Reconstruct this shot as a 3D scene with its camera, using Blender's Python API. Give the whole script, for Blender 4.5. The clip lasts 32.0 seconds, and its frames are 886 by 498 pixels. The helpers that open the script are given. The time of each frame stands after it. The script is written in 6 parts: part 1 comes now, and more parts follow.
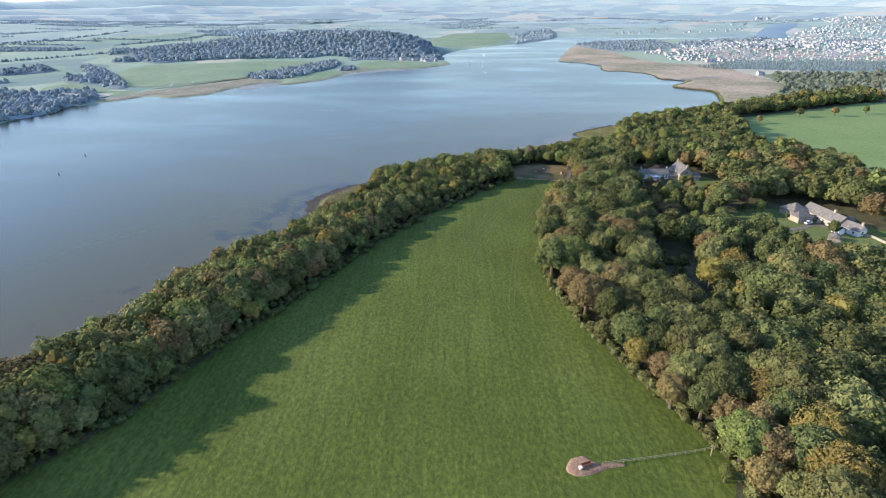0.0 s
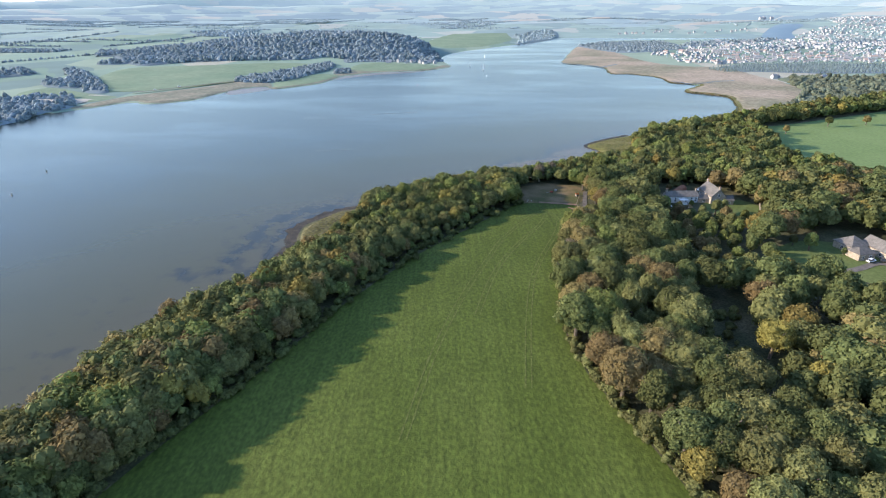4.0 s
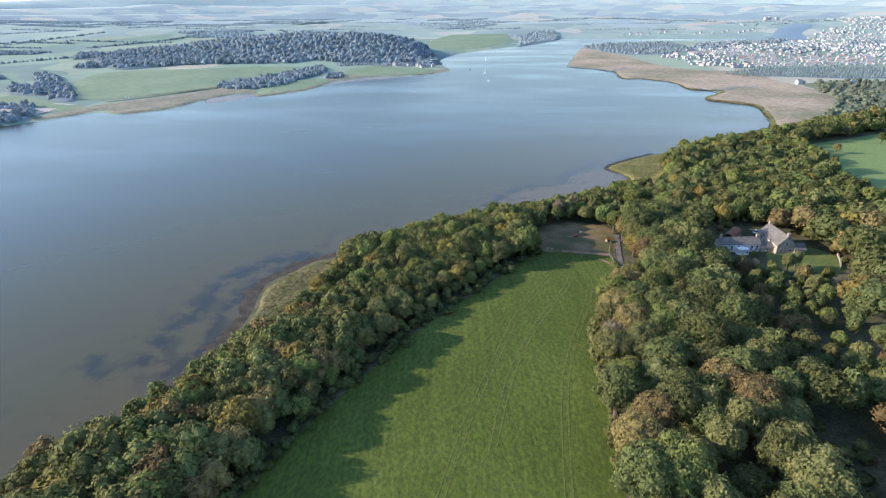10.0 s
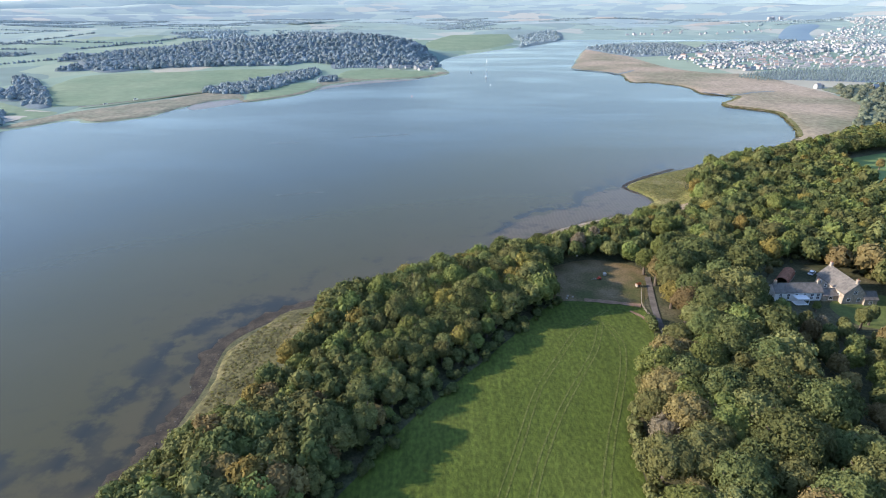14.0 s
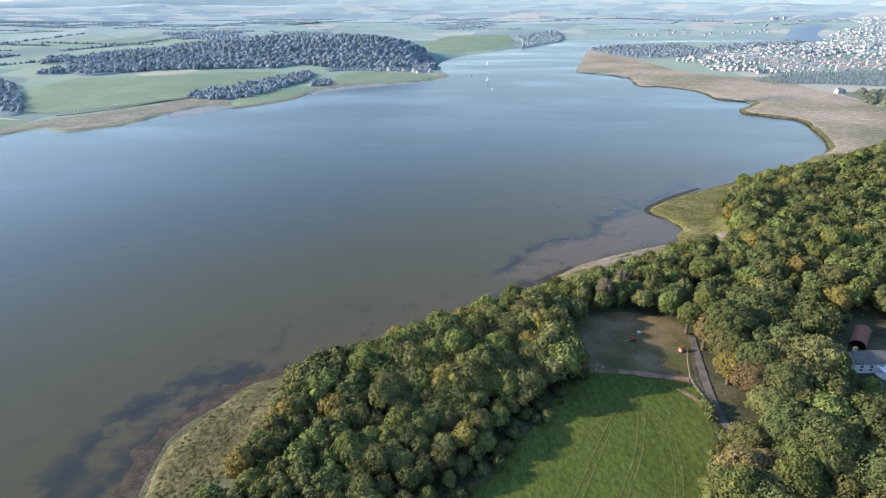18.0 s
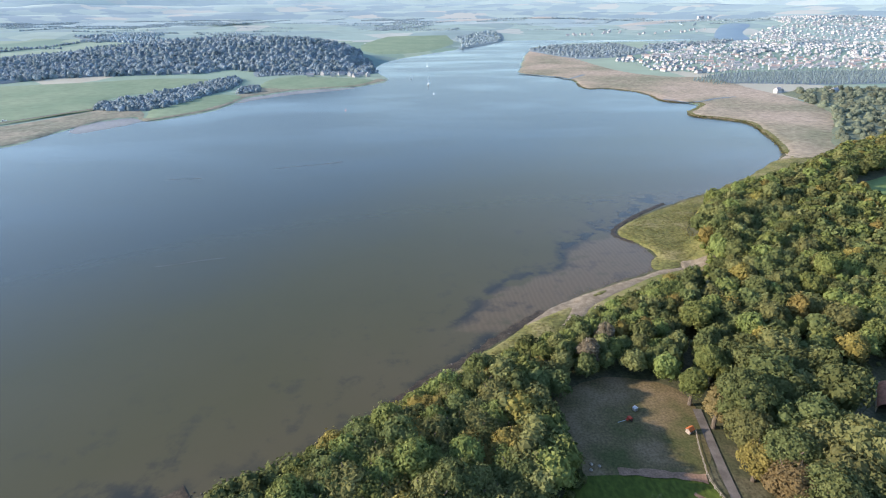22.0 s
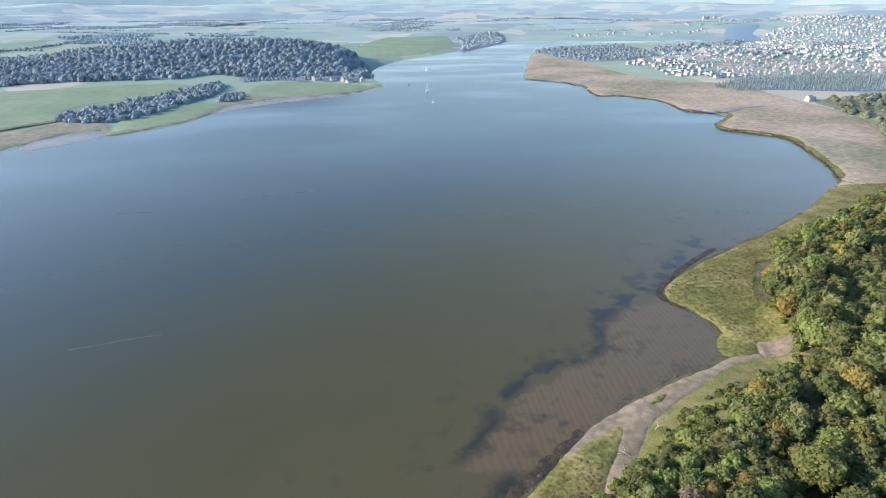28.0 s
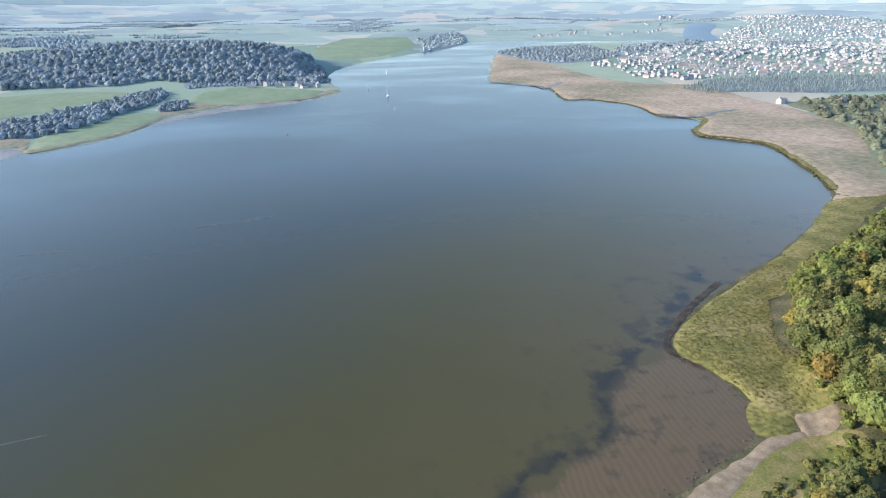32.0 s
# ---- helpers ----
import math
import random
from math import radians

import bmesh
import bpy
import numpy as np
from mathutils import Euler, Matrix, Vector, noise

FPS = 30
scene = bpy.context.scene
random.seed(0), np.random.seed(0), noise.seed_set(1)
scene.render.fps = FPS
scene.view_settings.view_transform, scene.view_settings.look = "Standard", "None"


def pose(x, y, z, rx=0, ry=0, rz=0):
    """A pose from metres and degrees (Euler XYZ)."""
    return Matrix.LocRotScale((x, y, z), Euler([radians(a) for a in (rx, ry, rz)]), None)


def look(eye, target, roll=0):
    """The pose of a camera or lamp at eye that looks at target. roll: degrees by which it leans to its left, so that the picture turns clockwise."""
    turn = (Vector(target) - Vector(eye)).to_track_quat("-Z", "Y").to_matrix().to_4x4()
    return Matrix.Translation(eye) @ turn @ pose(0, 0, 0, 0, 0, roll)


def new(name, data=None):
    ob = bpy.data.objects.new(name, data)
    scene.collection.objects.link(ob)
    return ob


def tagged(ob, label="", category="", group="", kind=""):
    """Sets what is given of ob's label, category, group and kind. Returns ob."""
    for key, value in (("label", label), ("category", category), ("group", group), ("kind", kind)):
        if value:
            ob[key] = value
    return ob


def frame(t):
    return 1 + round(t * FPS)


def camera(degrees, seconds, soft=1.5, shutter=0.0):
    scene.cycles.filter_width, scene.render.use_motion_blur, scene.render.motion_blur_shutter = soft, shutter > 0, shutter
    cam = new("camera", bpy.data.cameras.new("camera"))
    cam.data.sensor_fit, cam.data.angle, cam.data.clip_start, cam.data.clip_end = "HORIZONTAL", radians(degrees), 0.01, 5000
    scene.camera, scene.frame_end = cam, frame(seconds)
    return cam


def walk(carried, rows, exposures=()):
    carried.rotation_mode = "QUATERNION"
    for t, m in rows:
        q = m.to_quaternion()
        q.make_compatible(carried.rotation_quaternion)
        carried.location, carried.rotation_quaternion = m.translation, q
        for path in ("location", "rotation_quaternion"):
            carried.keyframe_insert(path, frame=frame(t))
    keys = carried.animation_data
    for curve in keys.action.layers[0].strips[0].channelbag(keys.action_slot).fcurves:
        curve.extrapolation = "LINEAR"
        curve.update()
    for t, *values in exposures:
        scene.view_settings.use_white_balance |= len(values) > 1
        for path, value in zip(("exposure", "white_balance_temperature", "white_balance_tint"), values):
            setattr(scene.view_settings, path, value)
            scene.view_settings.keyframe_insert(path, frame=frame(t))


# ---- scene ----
cam = camera(76.97, 32.0, soft=1.1)

# ---- the flight: level at 105 m over the water, straight on, with one turn to the right ----
FLIGHT = [
    (0, 0.00, 0.00, -23.951, -0.000),
    (2, -0.02, 21.79, -23.963, -0.042),
    (4, -0.02, 43.51, -23.976, -0.083),
    (6, -0.00, 65.00, -23.988, -0.124),
    (8, 0.03, 86.50, -24.000, -0.166),
    (10, 0.08, 108.05, -24.013, -0.207),
    (12, 0.14, 129.64, -24.025, -0.249),
    (14, 0.21, 151.23, -24.038, -0.290),
    (16, 0.31, 172.57, -24.050, -0.331),
    (18, 0.41, 193.92, -24.063, -0.373),
    (20, 0.54, 215.26, -24.075, -0.414),
    (20.5, 0.57, 220.59, -24.078, -0.424),
    (20.75, 0.61, 223.22, -24.080, -0.844),
    (21, 0.68, 225.85, -24.081, -2.105),
    (21.25, 0.81, 228.47, -24.083, -4.086),
    (21.5, 1.03, 231.09, -24.084, -5.866),
    (21.75, 1.29, 233.71, -24.086, -6.376),
    (22, 1.56, 236.32, -24.087, -6.414),
    (24, 3.80, 257.22, -24.100, -6.420),
    (26, 6.04, 278.13, -24.112, -6.426),
    (28, 8.28, 298.92, -24.125, -6.433),
    (30, 10.51, 319.67, -24.137, -6.441),
    (31, 11.63, 330.05, -24.143, -6.445),
    (31.25, 11.92, 332.64, -24.145, -6.586),
    (31.5, 12.22, 335.24, -24.146, -7.152),
    (31.75, 12.57, 337.82, -24.148, -8.567),
    (32, 12.98, 340.40, -24.150, -10.282),
]
walk(cam, [(t, pose(x, y, 105, 90 + tilt, 0, yaw) @ pose(0, 0, 0, 0, 0, -0.22)) for t, x, y, tilt, yaw in FLIGHT],
     exposures=[(0, 1.39, 6330, 15), (32, 1.39, 6330, 15)])

# ---- light: a low sun in the west, a pale hazy sky ----
SUN_UP, SUN_FROM = radians(20), Vector((-1.0, 0.02, 0.0)).normalized()
world = bpy.data.worlds.new("sky")
scene.world = world
world.use_nodes = True
sky = world.node_tree.nodes.new("ShaderNodeTexSky")
sky.sky_type, sky.sun_disc = "NISHITA", False
sky.sun_elevation, sky.sun_rotation = SUN_UP, math.atan2(SUN_FROM.x, SUN_FROM.y)
sky.air_density, sky.dust_density, sky.ozone_density = 1.0, 0.35, 2.6
back = world.node_tree.nodes["Background"]
back.inputs["Strength"].default_value = 0.15
world.node_tree.links.new(sky.outputs[0], back.inputs["Color"])
sun_data = bpy.data.lights.new("sun", "SUN")
sun_data.energy, sun_data.angle, sun_data.color = 3.5, radians(0.9), (1.0, 0.87, 0.70)
sun = new("sun", sun_data)
sun.matrix_world = look(SUN_FROM * 100 * math.cos(SUN_UP) + Vector((0, 0, 100 * math.sin(SUN_UP))), (0, 0, 0))

# ---- materials ----


def material(name, colours, scale, rough=0.9, fine=None, bump=0.3, bump_scale=None, spec=0.2, per_object=0.0, stretch=None,
             metal=0.0, spread=(0.35, 0.65), per_island=0.0):
    """colours: two or three real colours mixed by a broad noise; fine: (scale, amount) of a grain on top."""
    m = bpy.data.materials.new(name)
    m.use_nodes = True
    t = m.node_tree
    n, link = t.nodes, t.links.new
    bsdf = n["Principled BSDF"]
    where = n.new("ShaderNodeTexCoord")
    place = where.outputs["Object"]
    if stretch:
        mapping = n.new("ShaderNodeMapping")
        mapping.inputs["Scale"].default_value = stretch
        link(place, mapping.inputs["Vector"])
        place = mapping.outputs[0]
    broad = n.new("ShaderNodeTexNoise")
    broad.inputs["Scale"].default_value, broad.inputs["Detail"].default_value = scale, 6
    link(place, broad.inputs["Vector"])
    ramp = n.new("ShaderNodeValToRGB")
    e = ramp.color_ramp.elements
    e[0].position, e[1].position = spread
    e[0].color, e[1].color = (*colours[0], 1), (*colours[-1], 1)
    if len(colours) == 3:
        e.new(0.5).color = (*colours[1], 1)
    link(broad.outputs["Fac"], ramp.inputs[0])
    colour = ramp.outputs[0]
    grain = n.new("ShaderNodeTexNoise")
    grain.inputs["Scale"].default_value, grain.inputs["Detail"].default_value = (fine or (scale * 9, 0))[0], 4
    link(place, grain.inputs["Vector"])
    if fine:
        hsv = n.new("ShaderNodeHueSaturation")
        span = n.new("ShaderNodeMapRange")
        span.inputs[1].default_value, span.inputs[2].default_value = 0.3, 0.7
        span.inputs[3].default_value, span.inputs[4].default_value = 1 - fine[1], 1 + fine[1]
        link(grain.outputs["Fac"], span.inputs[0])
        link(span.outputs[0], hsv.inputs["Value"])
        link(colour, hsv.inputs["Color"])
        colour = hsv.outputs[0]
    if per_object:
        info = n.new("ShaderNodeObjectInfo")
        span = n.new("ShaderNodeMapRange")
        span.inputs[3].default_value, span.inputs[4].default_value = 1 - per_object, 1 + per_object
        link(info.outputs["Random"], span.inputs[0])
        hsv = n.new("ShaderNodeHueSaturation")
        link(span.outputs[0], hsv.inputs["Value"])
        link(colour, hsv.inputs["Color"])
        colour = hsv.outputs[0]
    if per_island:
        info = n.new("ShaderNodeNewGeometry")
        span = n.new("ShaderNodeMapRange")
        span.inputs[3].default_value, span.inputs[4].default_value = 1 - per_island, 1 + per_island
        link(info.outputs["Random Per Island"], span.inputs[0])
        hsv = n.new("ShaderNodeHueSaturation")
        link(span.outputs[0], hsv.inputs["Value"])
        link(colour, hsv.inputs["Color"])
        colour = hsv.outputs[0]
    link(colour, bsdf.inputs["Base Color"])
    bsdf.inputs["Roughness"].default_value, bsdf.inputs["Specular IOR Level"].default_value = rough, spec
    bsdf.inputs["Metallic"].default_value = metal
    if bump:
        relief = n.new("ShaderNodeBump")
        relief.inputs["Strength"].default_value, relief.inputs["Distance"].default_value = min(1, bump), bump
        source = grain
        if bump_scale:
            source = n.new("ShaderNodeTexNoise")
            source.inputs["Scale"].default_value, source.inputs["Detail"].default_value = bump_scale, 5
            link(place, source.inputs["Vector"])
        link(source.outputs["Fac"], relief.inputs["Height"])
        link(relief.outputs[0], bsdf.inputs["Normal"])
    return m


def foliage(name, colours, far=False):
    """Leaves: matt, a little light shines through; each tree and each bough has its own shade."""
    m = bpy.data.materials.new(name)
    m.use_nodes = True
    t = m.node_tree
    n, link = t.nodes, t.links.new
    bsdf, out = n["Principled BSDF"], n["Material Output"]
    bsdf.inputs["Roughness"].default_value, bsdf.inputs["Specular IOR Level"].default_value = 0.8, 0.06
    geo, info = n.new("ShaderNodeNewGeometry"), n.new("ShaderNodeObjectInfo")
    tint = n.new("ShaderNodeAttribute")
    tint.attribute_name = "tint"
    noise_tex = n.new("ShaderNodeTexNoise")
    noise_tex.inputs["Scale"].default_value, noise_tex.inputs["Detail"].default_value = 0.35, 4
    link(geo.outputs["Position"], noise_tex.inputs["Vector"])
    ramp = n.new("ShaderNodeValToRGB")
    e = ramp.color_ramp.elements
    e[0].position, e[1].position = 0.3, 0.72
    e[0].color, e[1].color = (*colours[0], 1), (*colours[-1], 1)
    e.new(0.5).color = (*colours[1], 1)
    link(noise_tex.outputs["Fac"], ramp.inputs[0])
    leaf = n.new("ShaderNodeMapRange")
    leaf.inputs[3].default_value, leaf.inputs[4].default_value = 0.8, 1.2
    link(geo.outputs["Random Per Island"], leaf.inputs[0])
    add = n.new("ShaderNodeMath")
    add.operation = "ADD"
    link(info.outputs["Random"], add.inputs[0])
    link(tint.outputs["Fac"], add.inputs[1])
    wrap = n.new("ShaderNodeMath")
    wrap.operation = "FRACT"
    link(add.outputs[0], wrap.inputs[0])
    tree = n.new("ShaderNodeMapRange")
    tree.inputs[3].default_value, tree.inputs[4].default_value = 0.74, 1.18
    link(wrap.outputs[0], tree.inputs[0])
    both = n.new("ShaderNodeMath")
    both.operation = "MULTIPLY"
    link(leaf.outputs[0], both.inputs[0])
    link(tree.outputs[0], both.inputs[1])
    hue = n.new("ShaderNodeMapRange")
    hue.inputs[3].default_value, hue.inputs[4].default_value = 0.484, 0.512
    link(wrap.outputs[0], hue.inputs[0])
    hsv = n.new("ShaderNodeHueSaturation")
    link(hue.outputs[0], hsv.inputs["Hue"])
    link(both.outputs[0], hsv.inputs["Value"])
    link(ramp.outputs[0], hsv.inputs["Color"])
    link(hsv.outputs[0], bsdf.inputs["Base Color"])
    shine = n.new("ShaderNodeBsdfTranslucent")
    mix = n.new("ShaderNodeMixShader")
    mix.inputs[0].default_value = 0.06 if far else 0.28
    link(hsv.outputs[0], shine.inputs["Color"])
    link(bsdf.outputs[0], mix.inputs[1])
    link(shine.outputs[0], mix.inputs[2])
    link(mix.outputs[0], out.inputs["Surface"])
    return m


LEAVES = {
    "dark": foliage("leaves_dark_green", [(0.080, 0.096, 0.037), (0.109, 0.127, 0.047), (0.151, 0.166, 0.063)]),
    "olive": foliage("leaves_olive", [(0.118, 0.124, 0.048), (0.157, 0.162, 0.061), (0.204, 0.206, 0.080)]),
    "fresh": foliage("leaves_fresh_green", [(0.112, 0.137, 0.045), (0.155, 0.182, 0.056), (0.213, 0.234, 0.076)]),
    "brown": foliage("leaves_turning_brown", [(0.161, 0.125, 0.055), (0.207, 0.164, 0.070), (0.262, 0.209, 0.092)]),
    "gold": foliage("leaves_autumn_gold", [(0.163, 0.139, 0.042), (0.222, 0.187, 0.055), (0.292, 0.240, 0.075)]),
    "pale": foliage("leaves_dry_pale", [(0.146, 0.122, 0.080), (0.197, 0.167, 0.110), (0.249, 0.212, 0.145)]),
}
# Far leaves are paled and blued in base colour to stand in for haze.
HAZED_LEAVES = foliage("leaves_far_hazed", [(0.168, 0.214, 0.236), (0.188, 0.234, 0.252), (0.212, 0.256, 0.262)], far=True)
# Farthest woods and hedges: more haze mixed into the leaf colour.
HAZED_HEDGE_LEAVES = foliage("leaves_farthest_hazed", [(0.230, 0.292, 0.312), (0.250, 0.312, 0.326), (0.270, 0.330, 0.335)], far=True)
TUSSOCK_BROWN = foliage("tussock_dull", [(0.109, 0.105, 0.036), (0.144, 0.134, 0.046), (0.179, 0.158, 0.066)])
TUSSOCK_GRASS = foliage("tussock_grass", [(0.126, 0.126, 0.042), (0.168, 0.160, 0.054), (0.210, 0.188, 0.076)])
# Middle-distance leaves: near greens blued a little, haze put into the colour.
EAST_LEAVES = foliage("leaves_middle_hazed", [(0.112, 0.134, 0.098), (0.138, 0.160, 0.112), (0.174, 0.188, 0.126)])
# Plantation needles lightened towards blue; the haze sits in the base colour.
HAZED_CONIFER = foliage("needles_far_hazed", [(0.125, 0.170, 0.175), (0.140, 0.186, 0.186), (0.156, 0.200, 0.196)], far=True)
# Far wood floor: tree shade and haze are both put into this colour.
HAZED_FLOOR = material("far_floor_hazed", [(0.140, 0.180, 0.205), (0.160, 0.200, 0.215)], 0.05, fine=(0.2, 0.2), bump=0)
MUD = material("wet_mud", [(0.17, 0.165, 0.155), (0.24, 0.225, 0.20)], 0.03, rough=0.45, fine=(0.3, 0.15), bump=0.02)
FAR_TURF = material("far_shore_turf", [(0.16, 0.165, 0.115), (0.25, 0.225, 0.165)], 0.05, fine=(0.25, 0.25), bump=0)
# Far stubble: the tan lightened and greyed in base colour for haze.
PALE_STUBBLE = material("far_stubble_hazed", [(0.36, 0.335, 0.285), (0.43, 0.395, 0.335)], 0.006, fine=(0.05, 0.1), bump=0)
STUBBLE_TAN = material("stubble", [(0.24, 0.195, 0.135), (0.31, 0.25, 0.175)], 0.03, fine=(0.4, 0.12), bump=0)
BARK = material("bark", [(0.07, 0.055, 0.04), (0.16, 0.13, 0.10)], 2.0, fine=(14, 0.3), bump=0.1, stretch=(1, 1, 0.25))
PALE_BARK = material("pale_dead_bark", [(0.40, 0.36, 0.30), (0.55, 0.50, 0.42)], 2.0, fine=(14, 0.25), bump=0.1)
WOOD_FLOOR = material("wood_floor", [(0.048, 0.054, 0.026), (0.075, 0.075, 0.038), (0.105, 0.095, 0.055)], 0.12, fine=(1.4, 0.4), bump=0.4)
def sward_material():
    """A grown ley: broad patches, drill lines along the field, and tufts that catch the low sun."""
    m = material("field_grass", [(0.057, 0.080, 0.011), (0.070, 0.095, 0.015), (0.090, 0.114, 0.022)], 0.03, fine=(1.1, 0.32), bump=0, stretch=(1.0, 0.6, 1.0), spread=(0.3, 0.7))
    n, link = m.node_tree.nodes, m.node_tree.links.new
    bsdf = n["Principled BSDF"]
    colour = bsdf.inputs["Base Color"].links[0].from_socket
    where, turn = n.new("ShaderNodeTexCoord"), n.new("ShaderNodeMapping")
    turn.inputs["Rotation"].default_value, turn.inputs["Scale"].default_value = (0, 0, radians(-6)), (0.75, 0.022, 1)
    link(where.outputs["Object"], turn.inputs["Vector"])
    lines, span = n.new("ShaderNodeTexNoise"), n.new("ShaderNodeMapRange")
    lines.inputs["Scale"].default_value, lines.inputs["Detail"].default_value = 1.0, 4
    link(turn.outputs[0], lines.inputs["Vector"])
    span.inputs[1].default_value, span.inputs[2].default_value, span.inputs[3].default_value, span.inputs[4].default_value = 0.3, 0.7, 0.86, 1.14
    link(lines.outputs["Fac"], span.inputs[0])
    hsv = n.new("ShaderNodeHueSaturation")
    link(span.outputs[0], hsv.inputs["Value"])
    link(colour, hsv.inputs["Color"])
    link(hsv.outputs[0], bsdf.inputs["Base Color"])
    tufts, relief = n.new("ShaderNodeTexNoise"), n.new("ShaderNodeBump")
    tufts.inputs["Scale"].default_value, tufts.inputs["Detail"].default_value, tufts.inputs["Roughness"].default_value = 0.9, 5, 0.62
    link(where.outputs["Object"], tufts.inputs["Vector"])
    relief.inputs["Strength"].default_value, relief.inputs["Distance"].default_value = 0.6, 0.42
    link(tufts.outputs["Fac"], relief.inputs["Height"])
    link(relief.outputs[0], bsdf.inputs["Normal"])
    return m


GRASS = sward_material()
TRACK_GRASS = material("pressed_grass", [(0.080, 0.096, 0.020), (0.108, 0.122, 0.032)], 0.3, fine=(1.9, 0.5), bump=0.1)
MEADOW = material("meadow_grass", [(0.128, 0.185, 0.060), (0.155, 0.212, 0.072)], 0.02, fine=(0.5, 0.15), bump=0.2)
# Far pasture: meadow green paled and blued, with haze put into the colour.
HAZED_MEADOW = material("far_pasture_hazed", [(0.150, 0.212, 0.130), (0.195, 0.248, 0.155)], 0.014, fine=(0.12, 0.12), bump=0)
LAWN = material("lawn_grass", [(0.095, 0.125, 0.036), (0.125, 0.150, 0.048)], 0.06, fine=(0.9, 0.22), bump=0.1)
ROUGH_GRASS = material("rough_dry_grass", [(0.10, 0.115, 0.032), (0.15, 0.145, 0.050), (0.21, 0.175, 0.085)], 0.16, fine=(2.0, 0.3), bump=0.3)
STUBBLE = material("worn_clearing", [(0.078, 0.080, 0.028), (0.140, 0.108, 0.052), (0.195, 0.142, 0.080)], 0.10, fine=(1.6, 0.3), bump=0.2)
REED = material("reed_bed", [(0.175, 0.170, 0.105), (0.275, 0.228, 0.158), (0.34, 0.270, 0.198)], 0.0085, fine=(0.25, 0.28), bump=0.5, bump_scale=0.6, spread=(0.36, 0.60))
MARSH_BROWN = material("grazed_marsh_turf", [(0.078, 0.073, 0.033), (0.110, 0.100, 0.041), (0.142, 0.120, 0.061)], 0.09, fine=(0.7, 0.55), bump=0.5, bump_scale=0.9)
SALTMARSH = material("salt_marsh_turf", [(0.100, 0.102, 0.032), (0.146, 0.138, 0.044), (0.190, 0.166, 0.070)], 0.09, fine=(0.7, 0.45), bump=0.5, bump_scale=0.9)
WRACK = material("weedy_brown_mud", [(0.029, 0.023, 0.015), (0.049, 0.037, 0.023), (0.076, 0.058, 0.036)], 0.25, rough=0.6, fine=(1.6, 0.4), bump=0.2)
SHINGLE = material("shingle", [(0.155, 0.124, 0.084), (0.205, 0.166, 0.115), (0.255, 0.210, 0.148)], 0.35, fine=(3.5, 0.28), bump=0.05)
ASPHALT = material("worn_asphalt", [(0.110, 0.096, 0.082), (0.165, 0.145, 0.125)], 0.4, fine=(6, 0.15), bump=0.03)
BARE_EARTH = material("bare_earth", [(0.20, 0.125, 0.08), (0.30, 0.19, 0.125)], 0.3, fine=(2.2, 0.3), bump=0.15)
SLATE = material("slate_roof", [(0.105, 0.098, 0.090), (0.165, 0.152, 0.136)], 0.8, rough=0.7, fine=(6, 0.25), bump=0.06, per_object=0.12)
STONE = material("rubble_stone", [(0.26, 0.22, 0.17), (0.40, 0.34, 0.27)], 1.2, fine=(5, 0.25), bump=0.1)
# Town walls dulled in base colour, for the low contrast of haze.
TOWN_WALL = material("town_render_hazed", [(0.34, 0.34, 0.34), (0.50, 0.497, 0.49)], 0.09, bump=0, per_island=0.2, spread=(0.4, 0.6))
WHITEWASH = material("white_render", [(0.66, 0.64, 0.60), (0.78, 0.77, 0.74)], 0.5, fine=(4, 0.06), bump=0.02, per_object=0.12)
GLASS = material("window_glass", [(0.02, 0.025, 0.03), (0.04, 0.045, 0.05)], 1.0, rough=0.08, bump=0, spec=0.6)
# Town roofs, grey and tile, lightened in base colour as if hazed.
PALE_ROOF = material("town_roof_grey_hazed", [(0.26, 0.265, 0.275), (0.36, 0.345, 0.335)], 0.07, rough=0.7, bump=0, per_object=0.2, per_island=0.3)
RED_ROOF = material("town_roof_tile_hazed", [(0.30, 0.235, 0.21), (0.38, 0.295, 0.26)], 0.05, rough=0.8, bump=0, per_object=0.2)
WEATHERED_WOOD = material("weathered_wood", [(0.24, 0.20, 0.16), (0.36, 0.31, 0.25)], 2, fine=(20, 0.25), bump=0.03)
RED_PAINT = material("red_paint", [(0.28, 0.05, 0.03), (0.36, 0.07, 0.04)], 1.5, rough=0.5, bump=0.01)
ORANGE_PAINT = material("orange_paint", [(0.46, 0.13, 0.04), (0.55, 0.17, 0.06)], 1.5, rough=0.55, bump=0.01)
STEEL = material("galvanised_steel", [(0.45, 0.46, 0.47), (0.58, 0.59, 0.60)], 3, rough=0.45, bump=0.01, metal=0.6)
WHITE_PAINT = material("white_paint", [(0.74, 0.74, 0.73), (0.82, 0.82, 0.81)], 2, rough=0.4, bump=0)
DARK_PAINT = material("dark_paint", [(0.03, 0.032, 0.036), (0.05, 0.05, 0.055)], 2, rough=0.3, bump=0, spec=0.5)
RUST = material("rusty_iron", [(0.20, 0.085, 0.05), (0.33, 0.15, 0.09)], 1.5, fine=(8, 0.3), bump=0.03)


